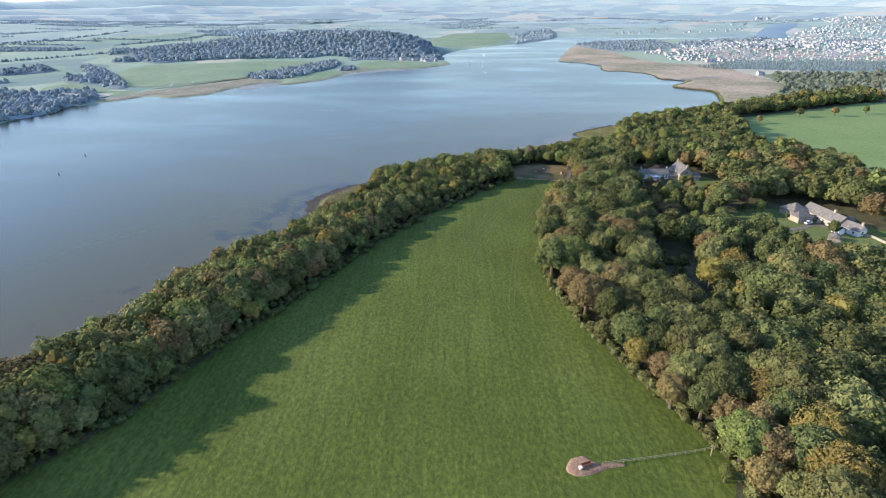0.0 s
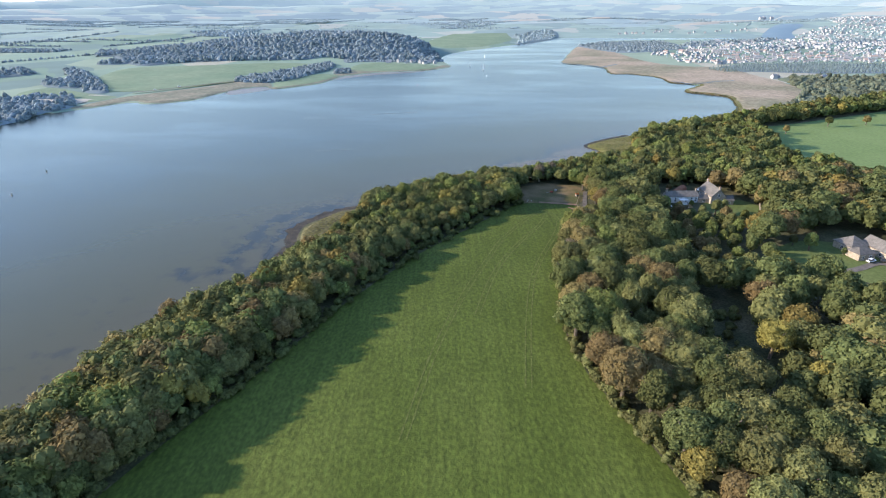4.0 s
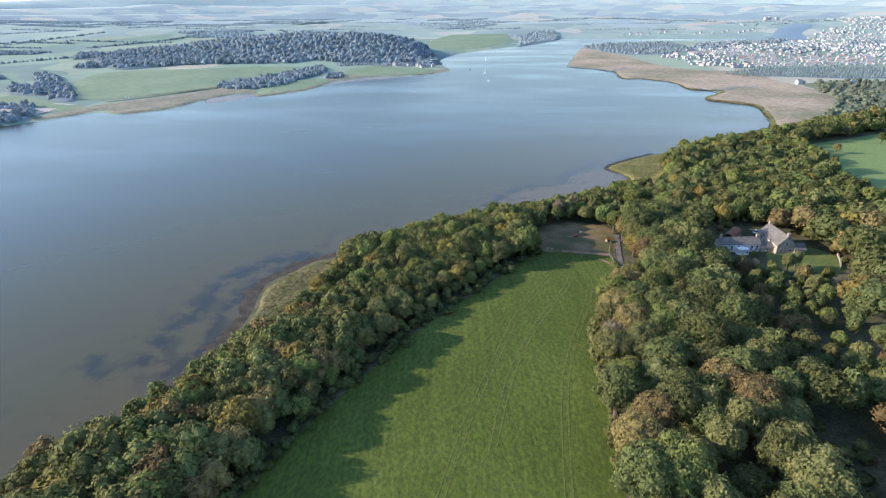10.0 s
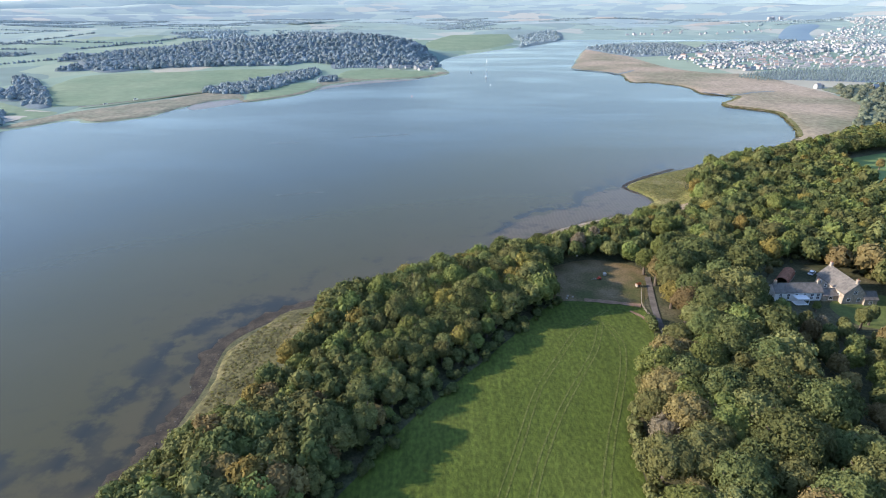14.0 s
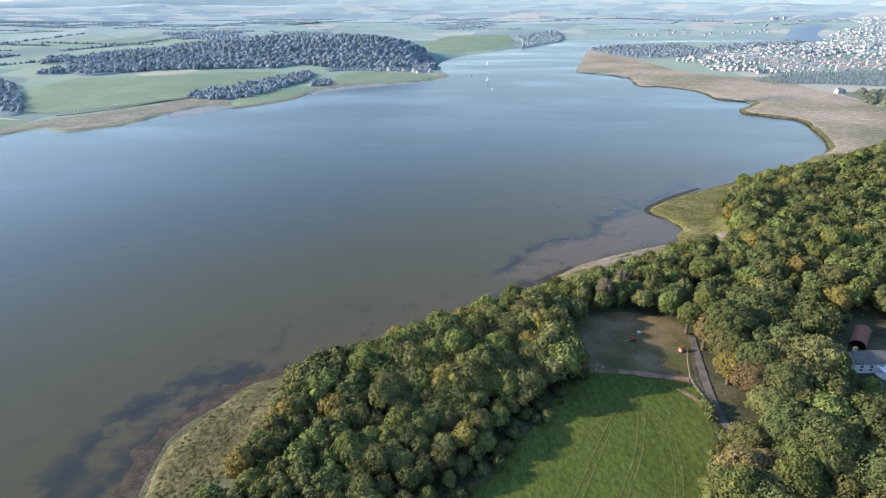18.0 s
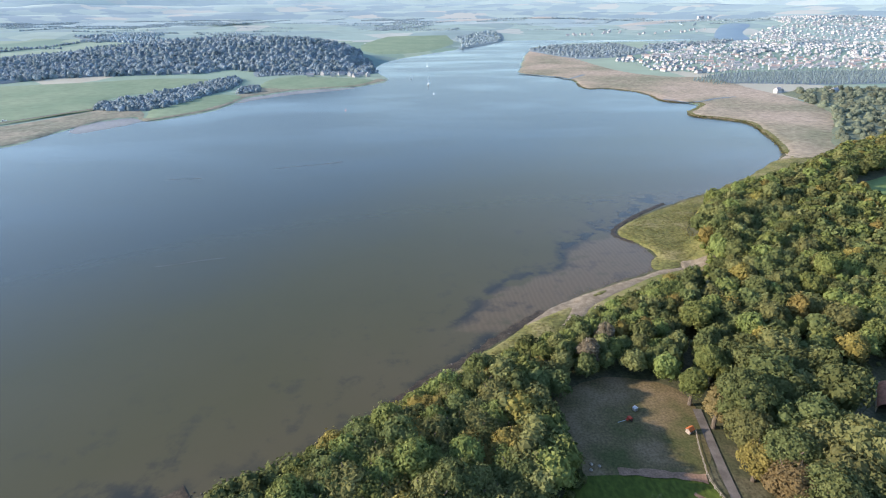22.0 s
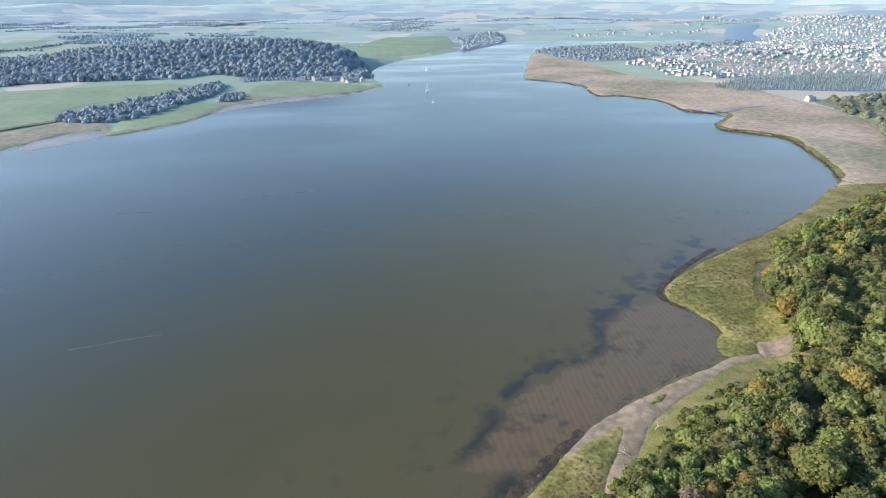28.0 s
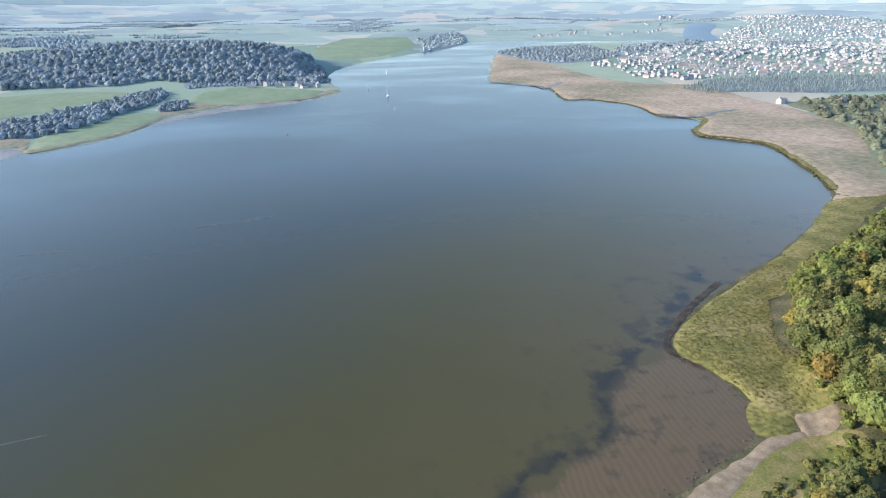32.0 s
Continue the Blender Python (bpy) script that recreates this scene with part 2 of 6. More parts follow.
def water_material():
    """Silty tidal water: brown over the shallows with weed on the bottom, smooth enough to mirror the sky."""
    m = bpy.data.materials.new("silty_water")
    m.use_nodes = True
    t = m.node_tree
    n, link = t.nodes, t.links.new
    bsdf = n["Principled BSDF"]
    geo, near = n.new("ShaderNodeNewGeometry"), n.new("ShaderNodeAttribute")
    near.attribute_name = "offshore"
    depth = n.new("ShaderNodeValToRGB")
    e = depth.color_ramp.elements
    e[0].position, e[0].color = 0.0, (0.076, 0.066, 0.036, 1)
    e[1].position, e[1].color = 1.0, (0.036, 0.044, 0.033, 1)
    e.new(0.18).color = (0.066, 0.061, 0.028, 1)
    e.new(0.5).color = (0.055, 0.054, 0.022, 1)
    wobble = n.new("ShaderNodeTexNoise")
    wobble.inputs["Scale"].default_value, wobble.inputs["Detail"].default_value = 0.022, 5
    link(geo.outputs["Position"], wobble.inputs["Vector"])
    shift = n.new("ShaderNodeMath")
    shift.operation = "MULTIPLY_ADD"
    shift.inputs[1].default_value, shift.inputs[2].default_value = 0.3, -0.15
    link(wobble.outputs["Fac"], shift.inputs[0])
    span = n.new("ShaderNodeMapRange")
    span.inputs[2].default_value = 170
    link(near.outputs["Fac"], span.inputs[0])
    total = n.new("ShaderNodeMath")
    link(span.outputs[0], total.inputs[0])
    link(shift.outputs[0], total.inputs[1])
    link(total.outputs[0], depth.inputs[0])
    weed = n.new("ShaderNodeTexNoise")
    weed.inputs["Scale"].default_value, weed.inputs["Detail"].default_value = 0.10, 10
    weed.inputs["Roughness"].default_value = 0.62
    link(geo.outputs["Position"], weed.inputs["Vector"])
    patch = n.new("ShaderNodeMapRange")
    patch.interpolation_type = "SMOOTHSTEP"
    patch.inputs[1].default_value, patch.inputs[2].default_value = 0.53, 0.70
    link(weed.outputs["Fac"], patch.inputs[0])
    belt = n.new("ShaderNodeValToRGB")
    b = belt.color_ramp.elements
    b[0].position, b[0].color = 0.0, (0.5, 0.5, 0.5, 1)
    b[1].position, b[1].color = 1.0, (0, 0, 0, 1)
    b.new(0.10).color = (0.6, 0.6, 0.6, 1)
    b.new(0.30).color = (0.1, 0.1, 0.1, 1)
    link(total.outputs[0], belt.inputs[0])
    band = n.new("ShaderNodeAttribute")
    band.attribute_name = "weed"
    sure = n.new("ShaderNodeMath")
    sure.operation = "MULTIPLY_ADD"
    sure.inputs[1].default_value = 0.18
    link(band.outputs["Fac"], sure.inputs[0])
    link(weed.outputs["Fac"], sure.inputs[2])
    link(sure.outputs[0], patch.inputs[0])
    reach = n.new("ShaderNodeMath")
    reach.operation = "MAXIMUM"
    link(belt.outputs[0], reach.inputs[0])
    link(band.outputs["Fac"], reach.inputs[1])
    amount = n.new("ShaderNodeMath")
    amount.operation = "MULTIPLY"
    link(patch.outputs[0], amount.inputs[0])
    link(reach.outputs[0], amount.inputs[1])
    mix = n.new("ShaderNodeMix")
    mix.data_type = "RGBA"
    link(amount.outputs[0], mix.inputs[0])
    # rippled sand shows through over the shoal
    bank = n.new("ShaderNodeAttribute")
    bank.attribute_name = "shoal"
    edge = n.new("ShaderNodeMath")
    edge.operation = "MULTIPLY_ADD"
    edge.inputs[1].default_value, edge.inputs[2].default_value = 3.0, -1.5
    link(weed.outputs["Fac"], edge.inputs[0])
    over = n.new("ShaderNodeMath")
    link(bank.outputs["Fac"], over.inputs[0])
    link(edge.outputs[0], over.inputs[1])
    cover = n.new("ShaderNodeMapRange")
    cover.interpolation_type = "SMOOTHSTEP"
    cover.inputs[1].default_value, cover.inputs[2].default_value, cover.inputs[4].default_value = 0.35, 0.85, 0.8
    link(over.outputs[0], cover.inputs[0])
    waves = n.new("ShaderNodeTexWave")
    waves.bands_direction = "X"
    waves.inputs["Scale"].default_value, waves.inputs["Distortion"].default_value = 0.16, 14.0
    waves.inputs["Detail"].default_value, waves.inputs["Detail Scale"].default_value = 4, 0.22
    link(geo.outputs["Position"], waves.inputs["Vector"])
    sand = n.new("ShaderNodeValToRGB")
    sand.color_ramp.elements[0].color, sand.color_ramp.elements[1].color = (0.104, 0.078, 0.046, 1), (0.120, 0.090, 0.054, 1)
    link(waves.outputs["Color"], sand.inputs[0])
    bed = n.new("ShaderNodeMix")
    bed.data_type = "RGBA"
    limit = n.new("ShaderNodeMath")
    limit.operation = "MINIMUM"
    link(cover.outputs[0], limit.inputs[0])
    link(bank.outputs["Fac"], limit.inputs[1])
    link(limit.outputs[0], bed.inputs[0])
    link(depth.outputs[0], bed.inputs[6])
    link(sand.outputs[0], bed.inputs[7])
    link(bed.outputs[2], mix.inputs[6])
    mix.inputs[7].default_value = (0.026, 0.029, 0.025, 1)
    link(mix.outputs[2], bsdf.inputs["Base Color"])
    bsdf.inputs["IOR"].default_value = 1.33
    bsdf.inputs["Specular IOR Level"].default_value = 0.4
    # calm slicks and ruffled lanes drawn out by the wind and the tide
    drift, warp, bent = n.new("ShaderNodeMapping"), n.new("ShaderNodeTexNoise"), n.new("ShaderNodeMix")
    drift.inputs["Rotation"].default_value, drift.inputs["Scale"].default_value = (0, 0, radians(24)), (0.0032, 0.0085, 1)
    link(geo.outputs["Position"], drift.inputs["Vector"])
    warp.inputs["Scale"].default_value, warp.inputs["Detail"].default_value = 0.8, 3
    link(drift.outputs[0], warp.inputs["Vector"])
    bent.data_type, bent.blend_type = "RGBA", "LINEAR_LIGHT"
    bent.inputs[0].default_value = 0.55
    link(drift.outputs[0], bent.inputs[6])
    link(warp.outputs["Color"], bent.inputs[7])
    calm = n.new("ShaderNodeTexNoise")
    calm.inputs["Scale"].default_value, calm.inputs["Detail"].default_value, calm.inputs["Roughness"].default_value = 1.3, 7, 0.55
    link(bent.outputs[2], calm.inputs["Vector"])
    gloss = n.new("ShaderNodeMapRange")
    gloss.inputs[1].default_value, gloss.inputs[2].default_value = 0.46, 0.72
    gloss.inputs[3].default_value, gloss.inputs[4].default_value = 0.25, 0.14
    link(calm.outputs["Fac"], gloss.inputs[0])
    link(gloss.outputs[0], bsdf.inputs["Roughness"])
    ripple = n.new("ShaderNodeTexNoise")
    ripple.inputs["Scale"].default_value, ripple.inputs["Detail"].default_value = 0.35, 6
    link(geo.outputs["Position"], ripple.inputs["Vector"])
    relief = n.new("ShaderNodeBump")
    relief.inputs["Strength"].default_value, relief.inputs["Distance"].default_value = 0.3, 0.14
    link(ripple.outputs["Fac"], relief.inputs["Height"])
    link(relief.outputs[0], bsdf.inputs["Normal"])
    return m


def country_material(name, pale, turn):
    """Far farmland: a patchwork of pastures and stubble; pale mixes haze into the colours."""
    m = material(name, [(0.13, 0.19, 0.10), (0.17, 0.23, 0.13)], 0.004, fine=(0.03, 0.12), bump=0)
    n, link = m.node_tree.nodes, m.node_tree.links.new
    geo, cells = n.new("ShaderNodeNewGeometry"), n.new("ShaderNodeTexVoronoi")
    stretch, bend, lift = n.new("ShaderNodeMapping"), n.new("ShaderNodeTexNoise"), n.new("ShaderNodeMix")
    stretch.inputs["Scale"].default_value, stretch.inputs["Rotation"].default_value = (0.0075, 0.0048, 0), (0, 0, turn)
    link(geo.outputs["Position"], stretch.inputs["Vector"])
    bend.inputs["Scale"].default_value, bend.inputs["Detail"].default_value = 1.6, 4
    link(stretch.outputs[0], bend.inputs["Vector"])
    lift.data_type, lift.blend_type = "RGBA", "LINEAR_LIGHT"
    lift.inputs[0].default_value = 0.16
    link(stretch.outputs[0], lift.inputs[6])
    link(bend.outputs["Color"], lift.inputs[7])
    link(lift.outputs[2], cells.inputs["Vector"])
    cells.inputs["Scale"].default_value = 1.0
    grey = n.new("ShaderNodeSeparateColor")
    link(cells.outputs["Color"], grey.inputs[0])
    ramp = n.new("ShaderNodeValToRGB")
    ramp.color_ramp.interpolation = "CONSTANT"
    e = ramp.color_ramp.elements
    # field colours blended towards a pale blue haze colour
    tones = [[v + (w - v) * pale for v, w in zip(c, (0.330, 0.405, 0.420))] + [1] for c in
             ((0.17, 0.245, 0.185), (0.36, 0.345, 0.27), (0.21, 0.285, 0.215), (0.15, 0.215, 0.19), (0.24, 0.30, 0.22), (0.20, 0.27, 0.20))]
    e[0].color, e[1].color = tones[0], tones[1]
    e[1].position = 0.92
    e.new(0.25).color, e.new(0.5).color, e.new(0.65).color, e.new(0.8).color = tones[2], tones[3], tones[4], tones[5]
    link(grey.outputs[0], ramp.inputs[0])
    hsv, mottle, span = n.new("ShaderNodeHueSaturation"), n.new("ShaderNodeTexNoise"), n.new("ShaderNodeMapRange")
    mottle.inputs["Scale"].default_value, mottle.inputs["Detail"].default_value = 0.02, 6
    link(geo.outputs["Position"], mottle.inputs["Vector"])
    span.inputs[3].default_value, span.inputs[4].default_value = 0.8, 1.2
    link(mottle.outputs["Fac"], span.inputs[0])
    link(span.outputs[0], hsv.inputs["Value"])
    link(ramp.outputs[0], hsv.inputs["Color"])
    link(hsv.outputs[0], n["Principled BSDF"].inputs["Base Color"])
    return m


WATER = water_material()
# Three bands, each farther one with more haze in its colour.
COUNTRY = [country_material("far_farmland_hazed", 0.0, 0.0), country_material("farther_farmland_hazed", 0.35, 0.25), country_material("farthest_farmland_hazed", 0.7, -0.2)]

# ---- helpers for building ----
rng = np.random.default_rng(7)


def smooth(points, closed=False, step=4.0, wild=0.0, seed=0):
    """A curve through the points, sampled every step metres, with a natural unevenness."""
    p = np.array(points, float)
    n, out = len(p), []
    spans = range(n if closed else n - 1)
    for i in spans:
        if closed:
            a, b, c, d = p[(i - 1) % n], p[i], p[(i + 1) % n], p[(i + 2) % n]
        else:
            a, b, c, d = p[max(i - 1, 0)], p[i], p[i + 1], p[min(i + 2, n - 1)]
        k = max(2, int(np.hypot(*(c - b)) / step))
        t = np.linspace(0, 1, k, endpoint=False)[:, None]
        out.append(0.5 * (2 * b + (c - a) * t + (2 * a - 5 * b + 4 * c - d) * t ** 2 + (3 * b - a - 3 * c + d) * t ** 3))
    if not closed:
        out.append(p[-1:])
    out = np.concatenate(out)
    if wild:
        for q in out:
            q[0] += wild * noise.noise((q[0] / 14, q[1] / 14, seed)) + 0.5 * wild * noise.noise((q[0] / 4, q[1] / 4, seed + 9))
            q[1] += wild * noise.noise((q[0] / 14, q[1] / 14, seed + 5)) + 0.5 * wild * noise.noise((q[0] / 4, q[1] / 4, seed + 14))
    return out


def inside(q, poly):
    x, y = q[:, 0], q[:, 1]
    r = np.zeros(len(q), bool)
    ax, ay = poly[-1]
    for bx, by in poly:
        cross = (ay > y) != (by > y)
        if cross.any():
            r ^= cross & (x < (bx - ax) * (y - ay) / (by - ay + 1e-12) + ax)
        ax, ay = bx, by
    return r


def edge_distance(q, poly, closed=True):
    q = np.asarray(q, float)
    d = np.full(len(q), 1e9)
    ends = np.roll(poly, -1, 0) if closed else poly[1:]
    if len(q) < 4000:
        for k in range(0, len(q), 400):
            a, u = poly[:len(ends)], ends - poly[:len(ends)]
            w = q[k:k + 400, None] - a[None]
            s = np.clip((w * u).sum(2) / ((u * u).sum(1) + 1e-9), 0, 1)
            d[k:k + 400] = ((w - s[..., None] * u) ** 2).sum(2).min(1)
        return np.sqrt(d)
    for a, b in zip(poly, ends):
        u = b - a
        k = np.clip(((q - a) @ u) / (u @ u + 1e-9), 0, 1)
        d = np.minimum(d, ((q - a - k[:, None] * u) ** 2).sum(1))
    return np.sqrt(d)


def nearest_on(q, poly):
    best, place = np.full(len(q), 1e9), q.copy()
    for a, b in zip(poly, np.roll(poly, -1, 0)):
        u = b - a
        k = np.clip(((q - a) @ u) / (u @ u + 1e-9), 0, 1)
        s = a + k[:, None] * u
        d = ((q - s) ** 2).sum(1)
        w = d < best
        best[w], place[w] = d[w], s[w]
    return place


def signed(q, poly):
    return np.where(inside(q, poly), 1, -1) * edge_distance(q, poly)


def step01(x, a, b):
    t = np.clip((x - a) / (b - a), 0, 1)
    return t * t * (3 - 2 * t)


def mesh_of(name, verts, faces, mats, soft=False, attrs=None):
    """A mesh from arrays; faces is an (n, 3) or (n, 4) array."""
    me = bpy.data.meshes.new(name)
    verts, faces = np.asarray(verts, np.float32), np.asarray(faces, np.int32)
    k = faces.shape[1]
    me.vertices.add(len(verts))
    me.vertices.foreach_set("co", verts.ravel())
    me.loops.add(faces.size)
    me.loops.foreach_set("vertex_index", faces.ravel())
    me.polygons.add(len(faces))
    me.polygons.foreach_set("loop_start", np.arange(0, faces.size, k, dtype=np.int32))
    me.update(calc_edges=True)
    me.polygons.foreach_set("use_smooth", np.full(len(faces), soft))
    for key, values in (attrs or {}).items():
        me.attributes.new(key, "FLOAT", "POINT").data.foreach_set("value", np.asarray(values, np.float32))
    for m in mats if isinstance(mats, (list, tuple)) else [mats]:
        me.materials.append(m)
    return me


def part(name, bm, mat, parent, label=""):
    """Links a bmesh (or a finished mesh) as one mesh object under a thing or a part."""
    if isinstance(bm, bmesh.types.BMesh):
        me = bpy.data.meshes.new(name)
        bm.normal_update()
        bm.to_mesh(me)
        bm.free()
        me.materials.append(mat)
    else:
        me = bm
    ob = new(name, me)
    if parent:
        ob.parent = parent
    return tagged(ob, label)


def box(bm, x0, y0, z0, x1, y1, z1):
    v = [bm.verts.new(c) for c in ((x0, y0, z0), (x1, y0, z0), (x1, y1, z0), (x0, y1, z0), (x0, y0, z1), (x1, y0, z1), (x1, y1, z1), (x0, y1, z1))]
    for f in ((3, 2, 1, 0), (4, 5, 6, 7), (0, 1, 5, 4), (1, 2, 6, 5), (2, 3, 7, 6), (3, 0, 4, 7)):
        bm.faces.new([v[i] for i in f])
    return bm


def boxes(*rows):
    bm = bmesh.new()
    for r in rows:
        box(bm, *r)
    return bm


def tube(bm, a, b, r0, r1, sides=7):
    a, b = Vector(a), Vector(b)
    turn = (b - a).to_track_quat("Z", "Y")
    rings = []
    for c, r in ((a, r0), (b, r1)):
        rings.append([bm.verts.new(c + turn @ Vector((r * math.cos(k * math.tau / sides), r * math.sin(k * math.tau / sides), 0))) for k in range(sides)])
    for k in range(sides):
        bm.faces.new((rings[0][k], rings[0][(k + 1) % sides], rings[1][(k + 1) % sides], rings[1][k]))
    bm.faces.new(rings[0][::-1])
    bm.faces.new(rings[1])
    return bm


# ---- the plan ----
# the near shore, from the south-west round to the reed bed
NEAR_SHORE = [(-260, -500), (-165, -60), (-140, 60), (-128, 125), (-113, 155), (-101, 190), (-92, 215), (-79, 240), (-73, 262), (-70, 285), (-72, 305),
              (-66, 318), (-58, 328), (-46, 336), (-26, 340), (-8, 351), (8, 367), (26, 381), (46, 398), (70, 415), (91, 427), (110, 434),
              (119, 445), (121, 456), (119, 466), (114, 480), (136, 499), (159, 515), (180, 525), (236, 558), (284, 595)]
EAST_BANK = [(296, 610), (312, 640), (331, 692), (337, 719), (320, 742), (306, 756), (312, 776), (345, 812), (340, 832), (319, 846), (323, 901), (305, 935),
             (285, 950), (266, 953), (276, 1029), (264, 1074), (223, 1118), (245, 1210), (273, 1305), (300, 1400), (340, 1519), (380, 1615), (440, 1690), (560, 1760),
             (900, 1800)]
WEST_BANK = [(900, 1850), (560, 1850), (439, 1875), (332, 1832), (204, 1614), (117, 1490), (50, 1390), (13, 1300), (-1, 1222), (3, 1150), (18, 1070), (-5, 1028),
             (-27, 1007), (-50, 998), (-79, 989), (-107, 978), (-132, 952), (-150, 934), (-157, 897), (-164, 868), (-177, 838), (-190, 824), (-204, 808), (-221, 799), (-240, 821), (-260, 804),
             (-270, 783), (-279, 756), (-285, 730), (-292, 707), (-328, 684), (-356, 700),
             (-369, 680), (-386, 654), (-402, 636), (-418, 590), (-425, 527), (-500, 420), (-640, 250), (-900, -500)]
SHORE = np.concatenate([smooth(NEAR_SHORE, step=4, wild=1.6, seed=1), smooth(EAST_BANK, step=9, wild=5, seed=2), smooth(WEST_BANK, step=9, wild=4, seed=3)])
UPLAND = smooth([(-290, -700), (-150, -60), (-133, 60), (-119, 125), (-104, 155), (-92, 190), (-83, 214), (-69, 240), (-62, 262), (-53, 290), (-46, 322), (-26, 333),
                 (-6, 345), (16, 361), (34, 375), (62, 392), (96, 418), (124, 424), (134, 443), (147, 472), (177, 504), (220, 525), (260, 548), (330, 590),
                 (440, 640), (560, 760), (760, 800), (1500, 700), (1500, -700)], closed=True, step=8)
# hills: x, y, height, length, breadth, turn
HILLS = [(-262, 1310, 34, 190, 120, 0.06), (-100, 1290, 20, 110, 80, 0.1), (-460, 1260, 10, 160, 110, 0.1), (-900, 1900, 22, 400, 200, 0.1), (-420, 2500, 20, 330, 90, 0.05), (700, 2800, 22, 400, 150, 0.1), (1700, 2300, 34, 500, 400, 0.2),
         (240, 2080, 14, 160, 80, 0), (-190, 3840, 34, 190, 90, 0), (-2300, 2600, 30, 900, 400, 0)]


def height(q):
    """The lie of the land: 0 is the water's level."""
    d = -signed(q, SHORE)
    up = step01(signed(q, UPLAND), -3, 14)
    bank = 0.5 + 0.6 * step01(d, 0, 8) + np.clip(d, 0, 500) * 0.004
    far = 0.6 + np.clip(d, 0, 700) * 0.013
    west = step01(q[:, 1] - 0.55 * q[:, 0], 820, 900)
    z = bank * (1 - west) + far * west
    z = z * (1 - up) + 6.0 * up
    for x, y, h, a, b, turn in HILLS:
        u, v = q[:, 0] - x, q[:, 1] - y
        u, v = u * math.cos(turn) + v * math.sin(turn), v * math.cos(turn) - u * math.sin(turn)
        z += h * np.exp(-(u / a) ** 2 - (v / b) ** 2) * step01(d, 10, 60)
    wet = -0.35 - np.clip(-d, 0, 60) * 0.04
    return np.where(d > 0, z * step01(d, 0, 3) + 0.02, wet * step01(-d, 0, 3) - 0.02)


def axis_of(stops):
    """Grid lines from rows of (end, spacing)."""
    out = [stops[0][0]]
    for end, gap in stops[1:]:
        k = max(1, round((end - out[-1]) / gap))
        out += list(np.linspace(out[-1], end, k + 1)[1:])
    return np.array(out)


def grid_mesh(xs, ys):
    gx, gy = np.meshgrid(xs, ys)
    q = np.stack([gx.ravel(), gy.ravel()], 1)
    i = np.arange(len(xs) * len(ys)).reshape(len(ys), len(xs))
    f = np.stack([i[:-1, :-1], i[:-1, 1:], i[1:, 1:], i[1:, :-1]], -1).reshape(-1, 4)
    return q, f


xs = axis_of([(-4900, 0), (-1000, 150), (-450, 30), (-160, 10), (180, 4), (380, 8), (700, 20), (1500, 50), (5200, 160)])
ys = axis_of([(-600, 0), (-40, 40), (40, 10), (540, 4), (1000, 10), (1500, 16), (2200, 40), (4990, 110)])
q, f = grid_mesh(xs, ys)
centre = q[f].mean(1)
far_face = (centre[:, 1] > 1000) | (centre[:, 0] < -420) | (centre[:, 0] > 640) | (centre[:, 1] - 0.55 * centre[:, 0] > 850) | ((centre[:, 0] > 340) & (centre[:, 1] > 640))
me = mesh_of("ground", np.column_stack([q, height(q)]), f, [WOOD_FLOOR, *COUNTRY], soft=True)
# farther faces get the more haze-tinted farmland
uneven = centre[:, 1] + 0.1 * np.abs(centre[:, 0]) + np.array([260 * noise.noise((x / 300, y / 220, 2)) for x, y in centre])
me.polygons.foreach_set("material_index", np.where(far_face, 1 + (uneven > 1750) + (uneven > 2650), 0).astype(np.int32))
ground = tagged(new("ground", me), "land under woods, fields and far hills", "ground", kind="structure")

xs = axis_of([(-1400, 0), (-500, 60), (-180, 16), (200, 5), (380, 8), (960, 40)])
ys = axis_of([(-600, 0), (0, 60), (560, 5), (1000, 12), (2000, 40)])
q, f = grid_mesh(xs, ys)
near_line = smooth(NEAR_SHORE, step=6)
SHOAL = np.array([(111, 478), (94, 471), (82, 460), (77, 444), (62, 438), (43, 427), (32, 414), (22, 398), (46, 396), (70, 414), (98, 425), (124, 437), (124, 456), (119, 470)], float)
INLET = np.array([(-54, 336), (-70, 328), (-80, 316), (-86, 300), (-87, 284), (-86, 266), (-92, 246), (-84, 240), (-74, 262), (-70, 285), (-72, 305), (-66, 318)], float)
# beds of dark weed under the shallows
weed_beds = np.zeros(len(q))
for line, wide in (([(-54, 337), (-66, 336), (-76, 330), (-85, 320), (-89, 306), (-91, 292), (-93, 279), (-95, 266), (-94, 256)], 7.5), ([(-60, 332), (-70, 322), (-76, 308), (-78, 296), (-80, 282), (-78, 268), (-84, 250)], 5.5), ([(-112, 260), (-109, 252), (-103, 246)], 4.5), ([(-96, 214), (-106, 200), (-116, 172), (-128, 140)], 4),
                   ([(-20, 346), (0, 362), (18, 377), (36, 395)], 5), ([(156, 526), (136, 508), (116, 490), (104, 480), (92, 472), (82, 464)], 6), ([(82, 462), (75, 444), (60, 440), (42, 428), (36, 418), (26, 404)], 3.6)):
    weed_beds = np.maximum(weed_beds, np.exp(-(edge_distance(q, smooth(line, step=5), closed=False) / wide) ** 2))
me = mesh_of("water", np.column_stack([q, np.zeros(len(q))]), f, WATER, soft=True, attrs={"offshore": edge_distance(q, near_line, closed=False), "weed": weed_beds, "shoal": np.maximum(step01(signed(q, SHOAL), -5, 6), 0.35 * step01(signed(q, INLET), -4, 5))})
tagged(new("water", me), "calm silty estuary water, brown inshore and blue farther out", "water", kind="structure")


